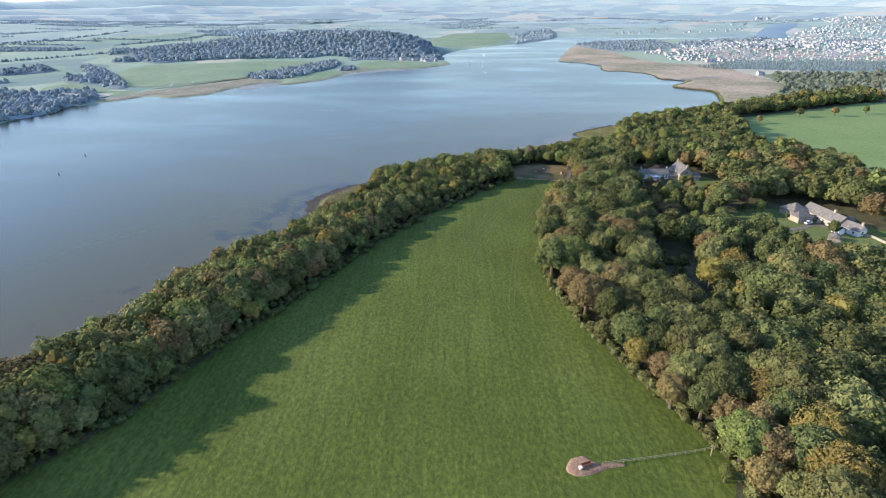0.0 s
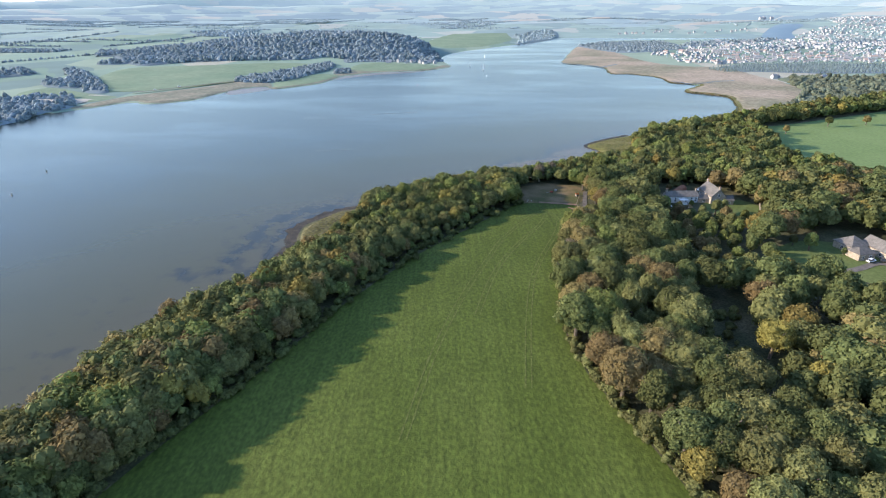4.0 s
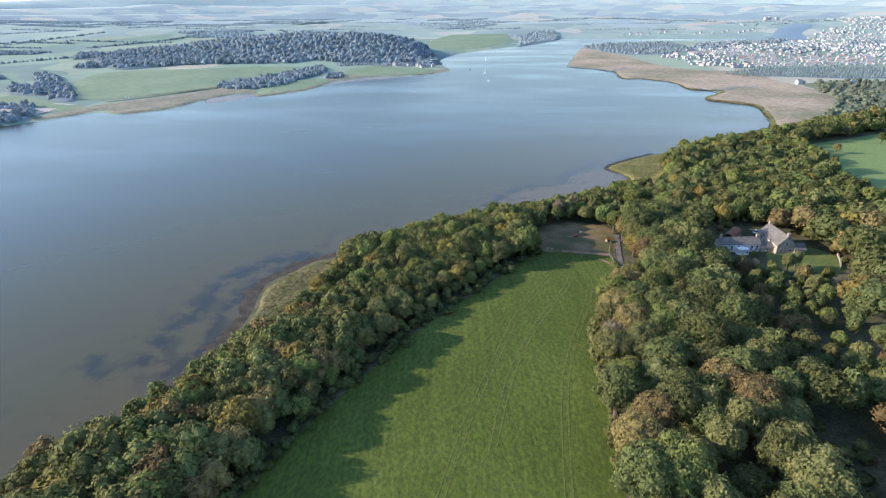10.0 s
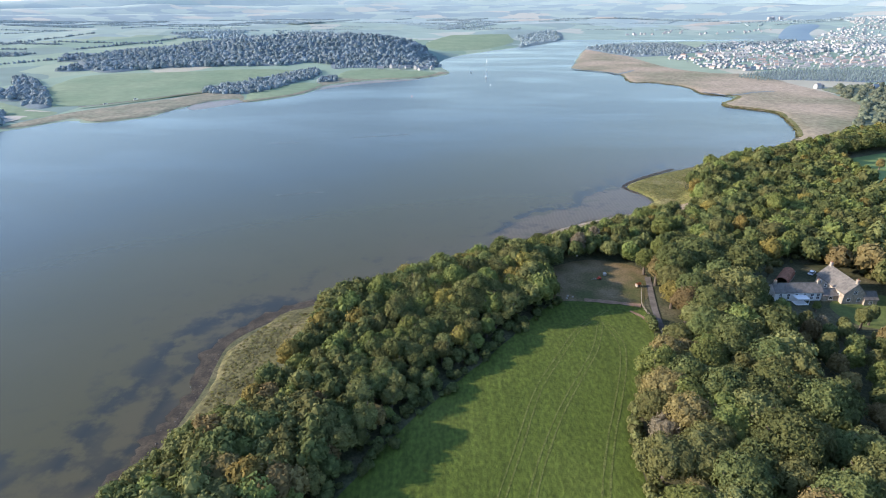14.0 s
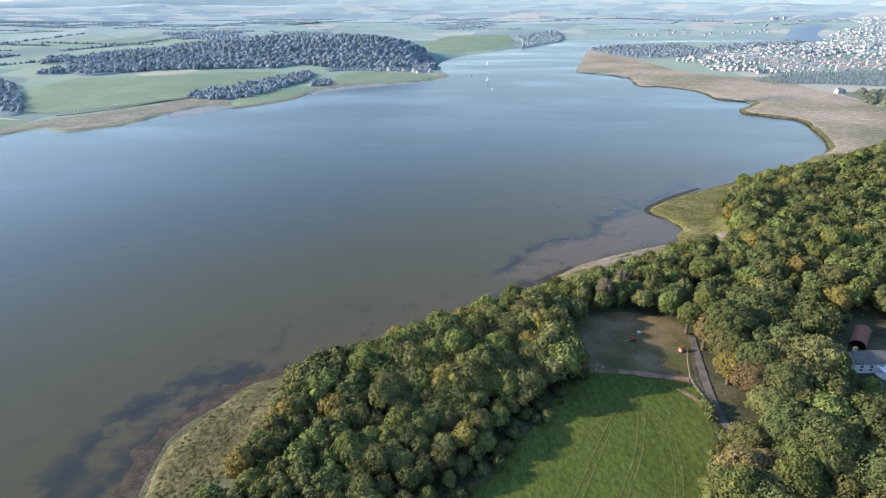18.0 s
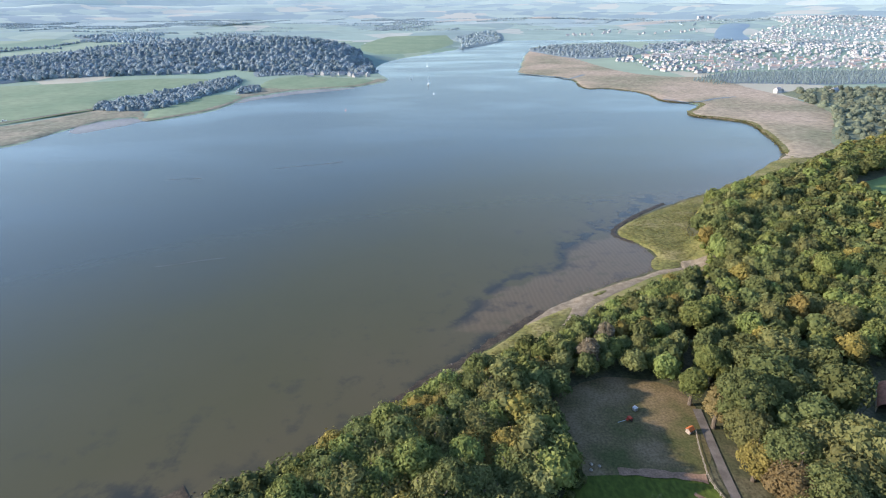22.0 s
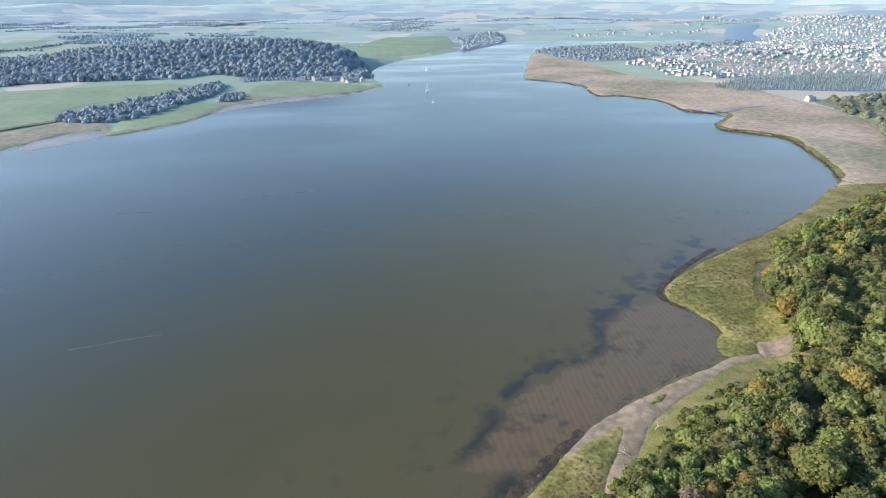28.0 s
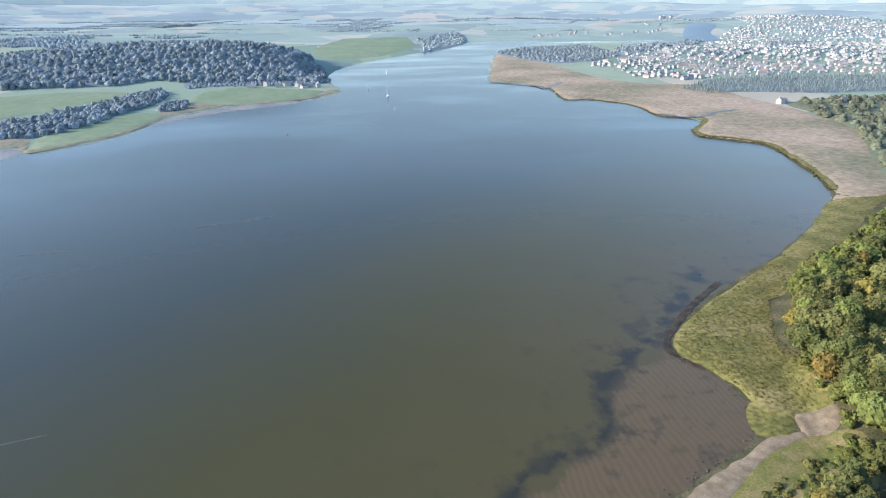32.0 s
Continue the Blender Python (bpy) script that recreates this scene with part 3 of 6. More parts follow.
def sheet(name, outline, gap, lift, mat, label, category="ground", wild=0.8, seed=0, relief=None, straight=False):
    """A piece of ground cover: the land's surface inside an outline, a little above it."""
    poly = np.array(outline, float) if straight else smooth(outline, closed=True, step=max(1.5, gap * 0.7), wild=wild, seed=seed)
    lo, hi = poly.min(0) - gap, poly.max(0) + gap
    q, f = grid_mesh(np.arange(lo[0], hi[0] + gap, gap), np.arange(lo[1], hi[1] + gap, gap))
    f = f[inside(q[f].mean(1), poly)]
    used, f = np.unique(f, return_inverse=True)
    f = f.reshape(-1, 4)
    q = q[used]
    edges = np.sort(np.concatenate([f[:, [0, 1]], f[:, [1, 2]], f[:, [2, 3]], f[:, [3, 0]]]), 1)
    key, count = np.unique(edges[:, 0].astype(np.int64) * len(q) + edges[:, 1], return_counts=True)
    rim = np.unique(np.concatenate([key[count == 1] // len(q), key[count == 1] % len(q)]))
    q[rim] = nearest_on(q[rim], poly)
    z = height(q)
    z = np.maximum(z, 0.05) + lift
    if relief is not None:
        z += np.abs(relief(q)) * step01(edge_distance(q, poly), 0, 2 * gap)
    z[rim] -= lift * 0.9
    ob = new(name, mesh_of(name, np.column_stack([q, z]), f, mat, soft=True))
    return tagged(ob, label, category, kind="structure")


def rough(size, amount, seed=0):
    return lambda q: np.array([amount * noise.noise((x / size, y / size, seed)) for x, y in q])


FIELD = [(-150, -60), (-128, 40), (-101, 90), (-84, 114), (-74, 138), (-61, 164), (-47, 192), (-33, 222), (-17, 250), (-2, 272), (15, 293), (31, 314), (44, 327), (60, 325), (71, 323),
         (71, 312), (66, 295), (56, 277), (48, 261), (46, 243), (44, 222), (40, 195), (45, 166), (51, 146), (57, 126), (65, 106), (67, 97), (62, 80), (62, 30), (70, -60)]
sheet("field", FIELD, 3, 0.12, GRASS, "bright green grass field with faint tracks", "field", wild=0.7)
sheet("clearing", [(42, 328), (38, 343), (47, 355), (64, 361), (80, 354), (79, 338), (72, 324), (60, 326)], 1.5, 0.15, STUBBLE, "worn brown clearing at the top of the field", "clearing")
sheet("salt_marsh", [(-43, 332), (-55, 331), (-63, 319), (-67, 309), (-70, 300), (-68, 288), (-69, 277), (-71, 266), (-73, 256), (-64, 255), (-57, 272), (-53, 283), (-50, 296), (-46, 311), (-42, 326)], 1.2, 0.25,
      MARSH_BROWN, "olive salt marsh turf beside brown mud", "marsh", wild=1.5, relief=rough(3.6, 0.35))
sheet("salt_marsh", [(115, 479), (135, 497), (156, 509), (177, 521), (210, 540), (236, 556), (220, 528), (177, 503), (164, 496), (148, 472), (146, 455), (140, 441), (128, 441), (122, 434), (114, 438), (117, 446), (122, 451), (120, 464)],
      1.2, 0.25, SALTMARSH, "yellow-green salt marsh point below the wood", "marsh", wild=1.2, seed=4, relief=rough(3.6, 0.35))
sheet("shore_turf", [(-10, 349), (6, 364), (20, 376), (33, 387), (43, 394), (50, 401), (58, 406), (65, 410), (70, 410.5), (65, 402), (58, 392), (50, 387), (34, 375), (16, 361), (0, 349)], 1.2, 0.3, SALTMARSH, "olive turf bank along the shore", "marsh",
      wild=1.4, seed=6, relief=rough(3.6, 0.3))
sheet("shore_turf", [(60, 391), (67, 398), (76, 408), (87, 416.2), (98, 422.5), (111, 430), (123, 433.4), (134, 433), (137, 428), (126, 414), (104, 404), (86, 396), (68, 386)], 1.5, 0.45, ROUGH_GRASS, "rough green and tan grass between beach and wood", "grass", seed=8,
      relief=rough(3, 0.5))
sheet("beach", [(44, 393), (49, 401), (58, 408), (69, 415), (81, 421), (94, 426.5), (104, 430.5), (115, 435), (124, 435.5), (130, 434), (123, 432.6), (111, 429), (98, 421.6), (87, 415.4), (76, 407), (67, 397), (59, 388), (55.5, 388), (62, 399), (68, 408), (60, 405), (52, 400)],
      0.8, 0.3, SHINGLE, "pale shingle beach at the foot of the wood", "beach", wild=1.0, seed=7)
sheet("shore_turf", [(79, 416.4), (83, 419.8), (87, 420.6), (85.5, 418), (81, 416)], 0.6, 0.5, SALTMARSH, "small tuft of turf in the shingle", "marsh", wild=0.4, seed=21)
sheet("beach", [(125, 433.4), (130, 432), (135.5, 434.2), (139.5, 439), (139.5, 441), (134, 441.4), (128.5, 441), (126.5, 437)], 0.8, 0.5, SHINGLE, "bare patch of pale sand by the marsh", "beach", wild=0.8, seed=9)
sheet("shore_turf", [(188, 526), (236, 559), (284, 596), (330, 606), (345, 606), (300, 582), (250, 548), (220, 530)], 2, 0.3, SALTMARSH, "strip of olive turf below the wood", "marsh", wild=1, seed=12, relief=rough(2, 0.4))
sheet("reed_marsh", [(286, 594), (298, 610), (314, 640), (333, 692), (339, 719), (322, 742), (308, 756), (314, 776), (347, 812), (342, 832), (321, 846), (325, 901), (307, 935), (287, 950),
                     (268, 953), (278, 1029), (266, 1074), (225, 1118), (247, 1210), (275, 1305), (302, 1400), (342, 1519), (380, 1612), (385, 1500), (376, 1150), (413, 1049), (472, 1013),
                     (469, 900), (466, 814), (439, 735), (345, 606)], 6, 0.5, REED, "wide tan reed marsh along the far bank", "marsh", wild=2.5, seed=2, relief=rough(9, 0.5))
sheet("meadow", [(254, 507), (318, 537), (394, 572), (458, 598), (530, 560), (470, 420), (390, 320), (300, 250), (240, 290), (243, 345), (246, 380), (230, 408), (238, 447), (246, 476)], 8, 0.3, MEADOW, "pale green meadow beyond the wood", "field")
sheet("lawn", [(144, 264), (158, 272), (172, 272), (182, 266), (200, 250), (212, 232), (215, 200), (196, 196), (178, 206), (172, 226), (155, 238), (145, 250)], 2, 0.12, LAWN,
      "sunlit lawn in front of the farmhouse", "lawn")
sheet("lawn", [(139, 309), (139, 324), (160, 330), (166, 318), (158, 305)], 2, 0.12, LAWN, "small lawn beside the white cottage", "lawn")
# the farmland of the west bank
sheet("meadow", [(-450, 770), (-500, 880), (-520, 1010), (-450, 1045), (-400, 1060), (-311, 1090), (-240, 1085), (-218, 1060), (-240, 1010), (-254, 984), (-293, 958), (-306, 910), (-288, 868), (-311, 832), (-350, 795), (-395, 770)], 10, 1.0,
      HAZED_MEADOW, "pale green pasture on the far bank", "field", wild=3)
sheet("meadow", [(-221, 806), (-206, 814), (-192, 830), (-180, 846), (-169, 872), (-162, 900), (-157, 936), (-172, 950), (-196, 950), (-218, 894), (-236, 866), (-230, 836)], 4, 0.7, HAZED_MEADOW, "bright green strip of pasture by the far shore", "field", wild=1.5)
sheet("meadow", [(-149, 1004), (-108, 988), (-79, 998), (-40, 1008), (-16, 1034), (-8, 1074), (-58, 1092), (-115, 1106), (-149, 1076)], 5, 0.7, HAZED_MEADOW, "green pasture below the far cottages", "field", wild=1.5)
sheet("meadow", [(8, 1452), (-30, 1560), (-34, 1700), (6, 1900), (40, 2010), (216, 2000), (214, 1860), (200, 1745), (150, 1610), (105, 1520), (55, 1478)], 25, 1.5, HAZED_MEADOW, "green hillside pasture over the channel", "field", straight=True)
sheet("meadow", [(-523, 755), (-510, 797), (-440, 755), (-390, 730), (-409, 692), (-485, 708)], 10, 0.8, HAZED_MEADOW, "small pale field by the far shore", "field", wild=2)
sheet("shore_turf", [(-402, 660), (-383, 727), (-350, 770), (-310, 826), (-286, 866), (-260, 868), (-238, 846), (-226, 806), (-240, 824), (-262, 806), (-272, 784), (-281, 757), (-287, 731), (-294, 711), (-328, 688), (-356, 704), (-371, 684), (-386, 660)], 5, 0.6, FAR_TURF,
      "tan rough grass along the far shore", "marsh", wild=2)
sheet("shore_turf", [(-222, 802), (-206, 811), (-191, 827), (-179, 841), (-167, 869), (-160, 898), (-153, 936), (-134, 956), (-109, 981), (-80, 992), (-51, 1001), (-28, 1010), (-8, 1030), (15, 1068), (2, 1080), (-14, 1040), (-40, 1014), (-79, 1002), (-108, 992), (-150, 1006), (-168, 952), (-172, 902), (-182, 862), (-196, 836), (-212, 820), (-226, 812)],
      3, 0.55, FAR_TURF, "strip of dry grass above the far shore", "marsh", wild=1.5)
sheet("mud_flat", [(-274, 770), (-268, 792), (-258, 808), (-240, 820), (-224, 800), (-232, 784), (-246, 764), (-262, 752)], 5, 0.06, MUD, "wet mud flat in a bend of the far shore", "mud", wild=4, seed=3)
sheet("mud_flat", [(-157, 895), (-149, 932), (-130, 952), (-106, 976), (-78, 988), (-48, 996), (-30, 1002), (-34, 988), (-66, 970), (-104, 950), (-140, 916)], 5, 0.06, MUD, "strip of wet mud along the far shore", "mud", wild=3, seed=5)
sheet("stubble_field", [(500, 640), (494, 700), (545, 790), (625, 830), (740, 800), (700, 700), (600, 660)], 14, 0.6, STUBBLE_TAN, "tan stubble field beyond the woods", "field", wild=2)
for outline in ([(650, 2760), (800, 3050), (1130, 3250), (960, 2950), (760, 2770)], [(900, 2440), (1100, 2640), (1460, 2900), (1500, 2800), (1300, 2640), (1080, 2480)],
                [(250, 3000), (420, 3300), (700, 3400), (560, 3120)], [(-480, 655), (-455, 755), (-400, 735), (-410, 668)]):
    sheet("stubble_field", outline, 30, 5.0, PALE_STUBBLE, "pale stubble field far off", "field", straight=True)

# distant ridges that close the view
def hazed_ridge_material(tone, patches):
    """Patchwork of woods and fields on the distant hills, with haze painted into tone and glow."""
    m = bpy.data.materials.new("distant_ridge_hazed")
    m.use_nodes = True
    n, link = m.node_tree.nodes, m.node_tree.links.new
    bsdf, cells, ramp = n["Principled BSDF"], n.new("ShaderNodeTexVoronoi"), n.new("ShaderNodeValToRGB")
    place, where, split = n.new("ShaderNodeMapping"), n.new("ShaderNodeTexCoord"), n.new("ShaderNodeSeparateColor")
    bend, lift = n.new("ShaderNodeTexNoise"), n.new("ShaderNodeMix")
    cells.inputs["Scale"].default_value = 1.0
    place.inputs["Scale"].default_value = (0.0060, 0.010, 0.03)
    bend.inputs["Scale"].default_value, bend.inputs["Detail"].default_value = 2.5, 5
    lift.data_type, lift.blend_type = "RGBA", "LINEAR_LIGHT"
    lift.inputs[0].default_value = 0.35
    link(where.outputs["Object"], place.inputs["Vector"])
    link(place.outputs[0], bend.inputs["Vector"])
    link(place.outputs[0], lift.inputs[6])
    link(bend.outputs["Color"], lift.inputs[7])
    link(lift.outputs[2], cells.inputs["Vector"])
    link(cells.outputs["Color"], split.inputs[0])
    link(split.outputs[0], ramp.inputs[0])
    e = ramp.color_ramp.elements
    ramp.color_ramp.interpolation = "CONSTANT"
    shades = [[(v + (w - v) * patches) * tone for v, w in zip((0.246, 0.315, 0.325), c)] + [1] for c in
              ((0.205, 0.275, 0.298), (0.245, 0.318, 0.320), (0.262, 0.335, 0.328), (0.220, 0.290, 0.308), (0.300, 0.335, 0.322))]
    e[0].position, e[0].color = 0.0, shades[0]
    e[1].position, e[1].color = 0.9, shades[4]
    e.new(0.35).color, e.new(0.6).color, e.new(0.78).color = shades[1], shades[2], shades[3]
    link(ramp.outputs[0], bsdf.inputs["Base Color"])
    # faint glow added to the hills to imitate haze
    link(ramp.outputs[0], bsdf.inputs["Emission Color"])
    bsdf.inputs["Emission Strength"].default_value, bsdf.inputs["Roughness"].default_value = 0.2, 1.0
    return m


# tone rises and patches fade with distance: painted haze
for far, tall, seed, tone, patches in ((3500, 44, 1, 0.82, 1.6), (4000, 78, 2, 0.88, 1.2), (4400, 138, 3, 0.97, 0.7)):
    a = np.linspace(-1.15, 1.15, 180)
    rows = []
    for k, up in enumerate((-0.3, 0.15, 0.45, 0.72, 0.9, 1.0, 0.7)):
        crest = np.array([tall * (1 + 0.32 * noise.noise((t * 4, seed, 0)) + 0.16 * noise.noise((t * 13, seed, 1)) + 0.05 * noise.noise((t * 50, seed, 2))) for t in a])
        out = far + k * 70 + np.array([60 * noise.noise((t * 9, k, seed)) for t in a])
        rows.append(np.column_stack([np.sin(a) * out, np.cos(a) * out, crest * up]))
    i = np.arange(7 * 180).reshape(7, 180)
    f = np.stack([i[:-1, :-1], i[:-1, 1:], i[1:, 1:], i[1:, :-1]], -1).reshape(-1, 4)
    tagged(new("backdrop", mesh_of("backdrop", np.concatenate(rows), f, hazed_ridge_material(tone, patches), soft=True)), "distant hills tinted pale blue for haze, with a faint glow", "hills", kind="structure")

# ---- trees ----


ICO = bmesh.new()
bmesh.ops.create_icosphere(ICO, subdivisions=1, radius=1)
ICO_V = np.array([v.co[:] for v in ICO.verts])
ICO_F = np.array([[v.index for v in face.verts] for face in ICO.faces])
ICO.free()


def crown_arrays(seed, radius, top, foot, lobes, leaves, size):
    """A crown of leafy boughs: dark inner masses and many small tufts of leaves on them. All in triangles."""
    r = np.random.default_rng(seed)
    mid, tall = (top + foot) / 2, (top - foot) / 2
    c = r.normal(size=(lobes, 3))
    c /= np.linalg.norm(c, axis=1)[:, None]
    c[:, 2] = np.where(c[:, 2] < -0.35, -c[:, 2] * 0.8, c[:, 2])
    c *= r.uniform(0.44, 0.70, (lobes, 1))
    c[0] = (0, 0, 0.1)
    rad = r.uniform(0.18, 0.36, lobes) * min(1.1, math.sqrt(30 / lobes))
    rad[0] = 0.70
    scale = np.array([radius, radius, tall])
    verts, faces, base = [], [], 0
    for k in range(lobes):
        v = c[k] + ICO_V * rad[k] * 0.86 * r.uniform(0.9, 1.08, (len(ICO_V), 1))
        verts.append(v)
        faces.append(ICO_F + base)
        base += len(v)
    each = np.maximum(3, (leaves * rad ** 2 / (rad ** 2).sum())).astype(int)
    p, nrm = [], []
    for k in range(lobes):
        d = r.normal(size=(each[k] * 2, 3))
        d /= np.linalg.norm(d, axis=1)[:, None]
        d = d[d[:, 2] > -0.6]
        # each bough is a bunch of smaller sprays
        spray = r.normal(size=(5 + int(40 * rad[k]), 3))
        spray /= np.linalg.norm(spray, axis=1)[:, None]
        close = d @ spray.T
        best = close.argmax(1)
        swell = np.clip((close.max(1) - 0.82) / 0.18, 0, 1)[:, None]
        s = c[k] + d * rad[k] * (0.80 + 0.30 * swell + r.uniform(-0.05, 0.05, (len(d), 1)) + 0.14 * (r.random((len(d), 1)) < 0.08))
        deep = np.min(np.linalg.norm(s[:, None] - c[None], axis=2) / rad[None] + (np.arange(lobes) == k) * 9, axis=1) < 0.84
        lean = d + 1.1 * (d - spray[best])
        s, lean = s[~deep][:each[k]], lean[~deep][:each[k]]
        p.append(s)
        nrm.append(lean)
    p, nrm = np.concatenate(p), np.concatenate(nrm)
    nrm = nrm + r.normal(size=nrm.shape) * 0.32
    nrm /= np.linalg.norm(nrm, axis=1)[:, None]
    u = np.cross(nrm, r.normal(size=nrm.shape))
    u /= np.linalg.norm(u, axis=1)[:, None]
    w = np.cross(nrm, u)
    m = len(p)
    h = size * r.uniform(0.55, 1.25, (m, 1))
    centre = p * scale
    corners = []
    for p0, p1 in ((-1, -0.55), (1, -0.5), (0.1, 1)):
        corners.append(centre + h * (u * p0 * r.uniform(0.6, 1.2, (m, 1)) + w * p1 * r.uniform(0.6, 1.2, (m, 1)) + nrm * r.uniform(-0.18, 0.18, (m, 1))))
    quad = np.stack(corners, 1).reshape(-1, 3)
    core = np.concatenate(verts) * scale
    tri = base + np.arange(m)[:, None] * 3 + [0, 1, 2]
    allv = np.concatenate([core, quad])
    allv[:, 2] += mid
    return allv, np.concatenate(faces + [tri])


def trunk_bmesh(seed, tall, girth, reach):
    r = random.Random(seed)
    bm = bmesh.new()
    fork = Vector((r.uniform(-0.3, 0.3), r.uniform(-0.3, 0.3), tall * 0.45))
    tube(bm, (0, 0, -0.6), fork, girth, girth * 0.72, 8)
    for k in range(5):
        a = k * math.tau / 5 + r.uniform(-0.4, 0.4)
        tip = fork + Vector((math.cos(a) * reach * r.uniform(0.4, 0.7), math.sin(a) * reach * r.uniform(0.4, 0.7), tall * r.uniform(0.2, 0.42)))
        tube(bm, fork - Vector((0, 0, 0.3)), tip, girth * 0.5, girth * 0.16, 6)
    return bm


# kinds of tree: radius, height, foot of the crown
SHAPES = [(4.8, 11.5, 0.6), (6.0, 13.0, 0.6), (7.2, 14.5, 0.8), (3.6, 9.5, 0.2), (4.5, 13.5, 0.6), (4.5, 10.4, -0.8), (3.9, 8.8, -0.8), (5.2, 11.0, -0.8)]
NEAR_TREES, MID_TREES = {}, {}
WORDS = {"dark": "dark green broadleaf tree with a rounded crown", "olive": "olive green broadleaf tree in early autumn", "fresh": "fresh green leafy tree in sunlight",
         "brown": "broadleaf tree with leaves turning brown", "gold": "tree with golden yellow autumn leaves", "pale": "half bare tree with pale dry leaves"}
KINDS = list(LEAVES)


def tree_model(kind, shape):
    if (kind, shape) not in NEAR_TREES:
        radius, top, foot = SHAPES[shape]
        seed = 100 * KINDS.index(kind) + shape
        few = 0.5 if kind == "pale" else 1.0
        v, f = crown_arrays(seed, radius, top, foot, int((36 if shape > 4 else 48 + 4 * shape) * few), int((2500 if shape > 4 else 5200 + 1400 * (shape in (1, 2))) * few), 0.29)
        bm = trunk_bmesh(seed, top, 0.3 + 0.02 * top, radius)
        trunk = bpy.data.meshes.new("trunk")
        bm.to_mesh(trunk)
        bm.free()
        trunk.materials.append(PALE_BARK if kind == "pale" else BARK)
        NEAR_TREES[kind, shape] = trunk, mesh_of("crown", v, f, LEAVES[kind])
    return NEAR_TREES[kind, shape]


def tree(x, y, z, kind, shape, size, turn, squash=1.0, group="woodland trees", label="", name="tree"):
    trunk, crown = tree_model(kind, shape)
    base = new(name)
    base.matrix_world = Matrix.Translation((x, y, z)) @ pose(0, 0, 0, 0, 0, turn) @ Matrix.Diagonal((size, size, size * squash, 1))
    for word, data in (("trunk", trunk), ("crown", crown)):
        ob = new(word, data)
        ob.parent = base
    return tagged(base, label or WORDS[kind], "tree", group)


def scatter(area, gap, seed, holes=(), inset=2.5):
    """Uneven places inside an outline, gap metres apart on the average."""
    r = np.random.default_rng(seed)
    poly = np.array(area, float)
    lo, hi = poly.min(0), poly.max(0)
    n = int((hi - lo).prod() / gap ** 2 * 9)
    q = r.uniform(lo, hi, (n, 2))
    q = q[inside(q, poly)]
    q = q[edge_distance(q, poly) > inset]
    for h in holes:
        q = q[signed(q, np.array(h, float)) < inset]
    kept, cell = [], {}
    for x, y in q:
        i, j = int(x // gap), int(y // gap)
        if all((x - a) ** 2 + (y - b) ** 2 > (gap * 0.82) ** 2 for u in (i - 1, i, i + 1) for v in (j - 1, j, j + 1) for a, b in cell.get((u, v), ())):
            cell.setdefault((i, j), []).append((x, y))
            kept.append((x, y))
    return np.array(kept).reshape(-1, 2)


BELT = [(-150, 20), (-138, 70), (-124, 125), (-108, 152), (-94, 203), (-70, 240), (-61, 263), (-52, 273), (-46.5, 286), (-43, 300), (-40, 322), (-26, 332), (-6, 345), (16, 359), (35, 373), (64, 389),
        (86, 400), (110, 412), (126, 420), (84, 362), (80, 352), (64, 360), (48, 354), (39, 343), (42, 328), (27, 314), (11, 293), (-6, 272), (-20, 250), (-36, 222), (-49, 192), (-63, 164), (-75, 138), (-85, 114),
        (-101, 90), (-128, 40)]
WOOD = [(64, 30), (67, 97), (64, 107), (57, 127), (51, 147), (45, 167), (40.5, 195), (43.5, 222), (46.5, 243), (48.5, 260), (57, 276), (68, 293), (78, 300), (79, 330), (82, 352), (88, 362), (132, 425), (139, 440),
        (147, 468), (177, 502), (220, 523), (262, 547), (330, 592), (440, 640), (475, 655), (470, 606), (394, 576), (318, 541), (260, 513), (247, 476), (238, 447), (228, 408), (232, 386), (247, 386), (243, 345), (242, 315), (226, 245), (200, 208), (115, 88), (84, 40)]
YARD = [(94, 272), (103, 300), (110, 325), (116, 345), (124, 358), (150, 360), (158, 342), (168, 326), (168, 306), (156, 282), (132, 266), (108, 262)]
FARM = [(134, 262), (150, 272), (166, 277), (186, 290), (204, 272), (212, 240), (212, 196), (192, 184), (160, 196), (140, 214), (134, 238)]
GLADES = [YARD, FARM, [(78, 158), (90, 162), (96, 172), (92, 178), (91, 190), (104, 194), (107, 222), (90, 219), (80, 206), (76, 190), (76, 174)], [(110, 180), (110, 205), (128, 212), (130, 190)],
          [(78, 150), (80, 166), (92, 168), (92, 150)]]

spots, r = [], random.Random(4)
for x, y, kind, shape, size in ((81.5, 304, "olive", 0, 0.95), (82.5, 312, "brown", 1, 0.9), (81, 321, "gold", 0, 0.85), (83.5, 329, "olive", 1, 0.9), (81.5, 338, "brown", 4, 0.85), (80, 347, "fresh", 4, 1.0), (76.5, 355, "fresh", 4, 0.95),
                                (86, 342, "gold", 0, 0.8), (87, 320, "dark", 1, 1.0), (88, 308, "dark", 2, 0.95), (70, 361, "olive", 0, 0.9), (45, 353, "dark", 0, 1.0), (37, 346, "olive", 4, 1.0), (56, 361, "dark", 0, 0.9)):
    spots.append((x, y, kind, shape, size * (1.3 if x > 80 else 1.0), x * 13 % 360, 0.9))
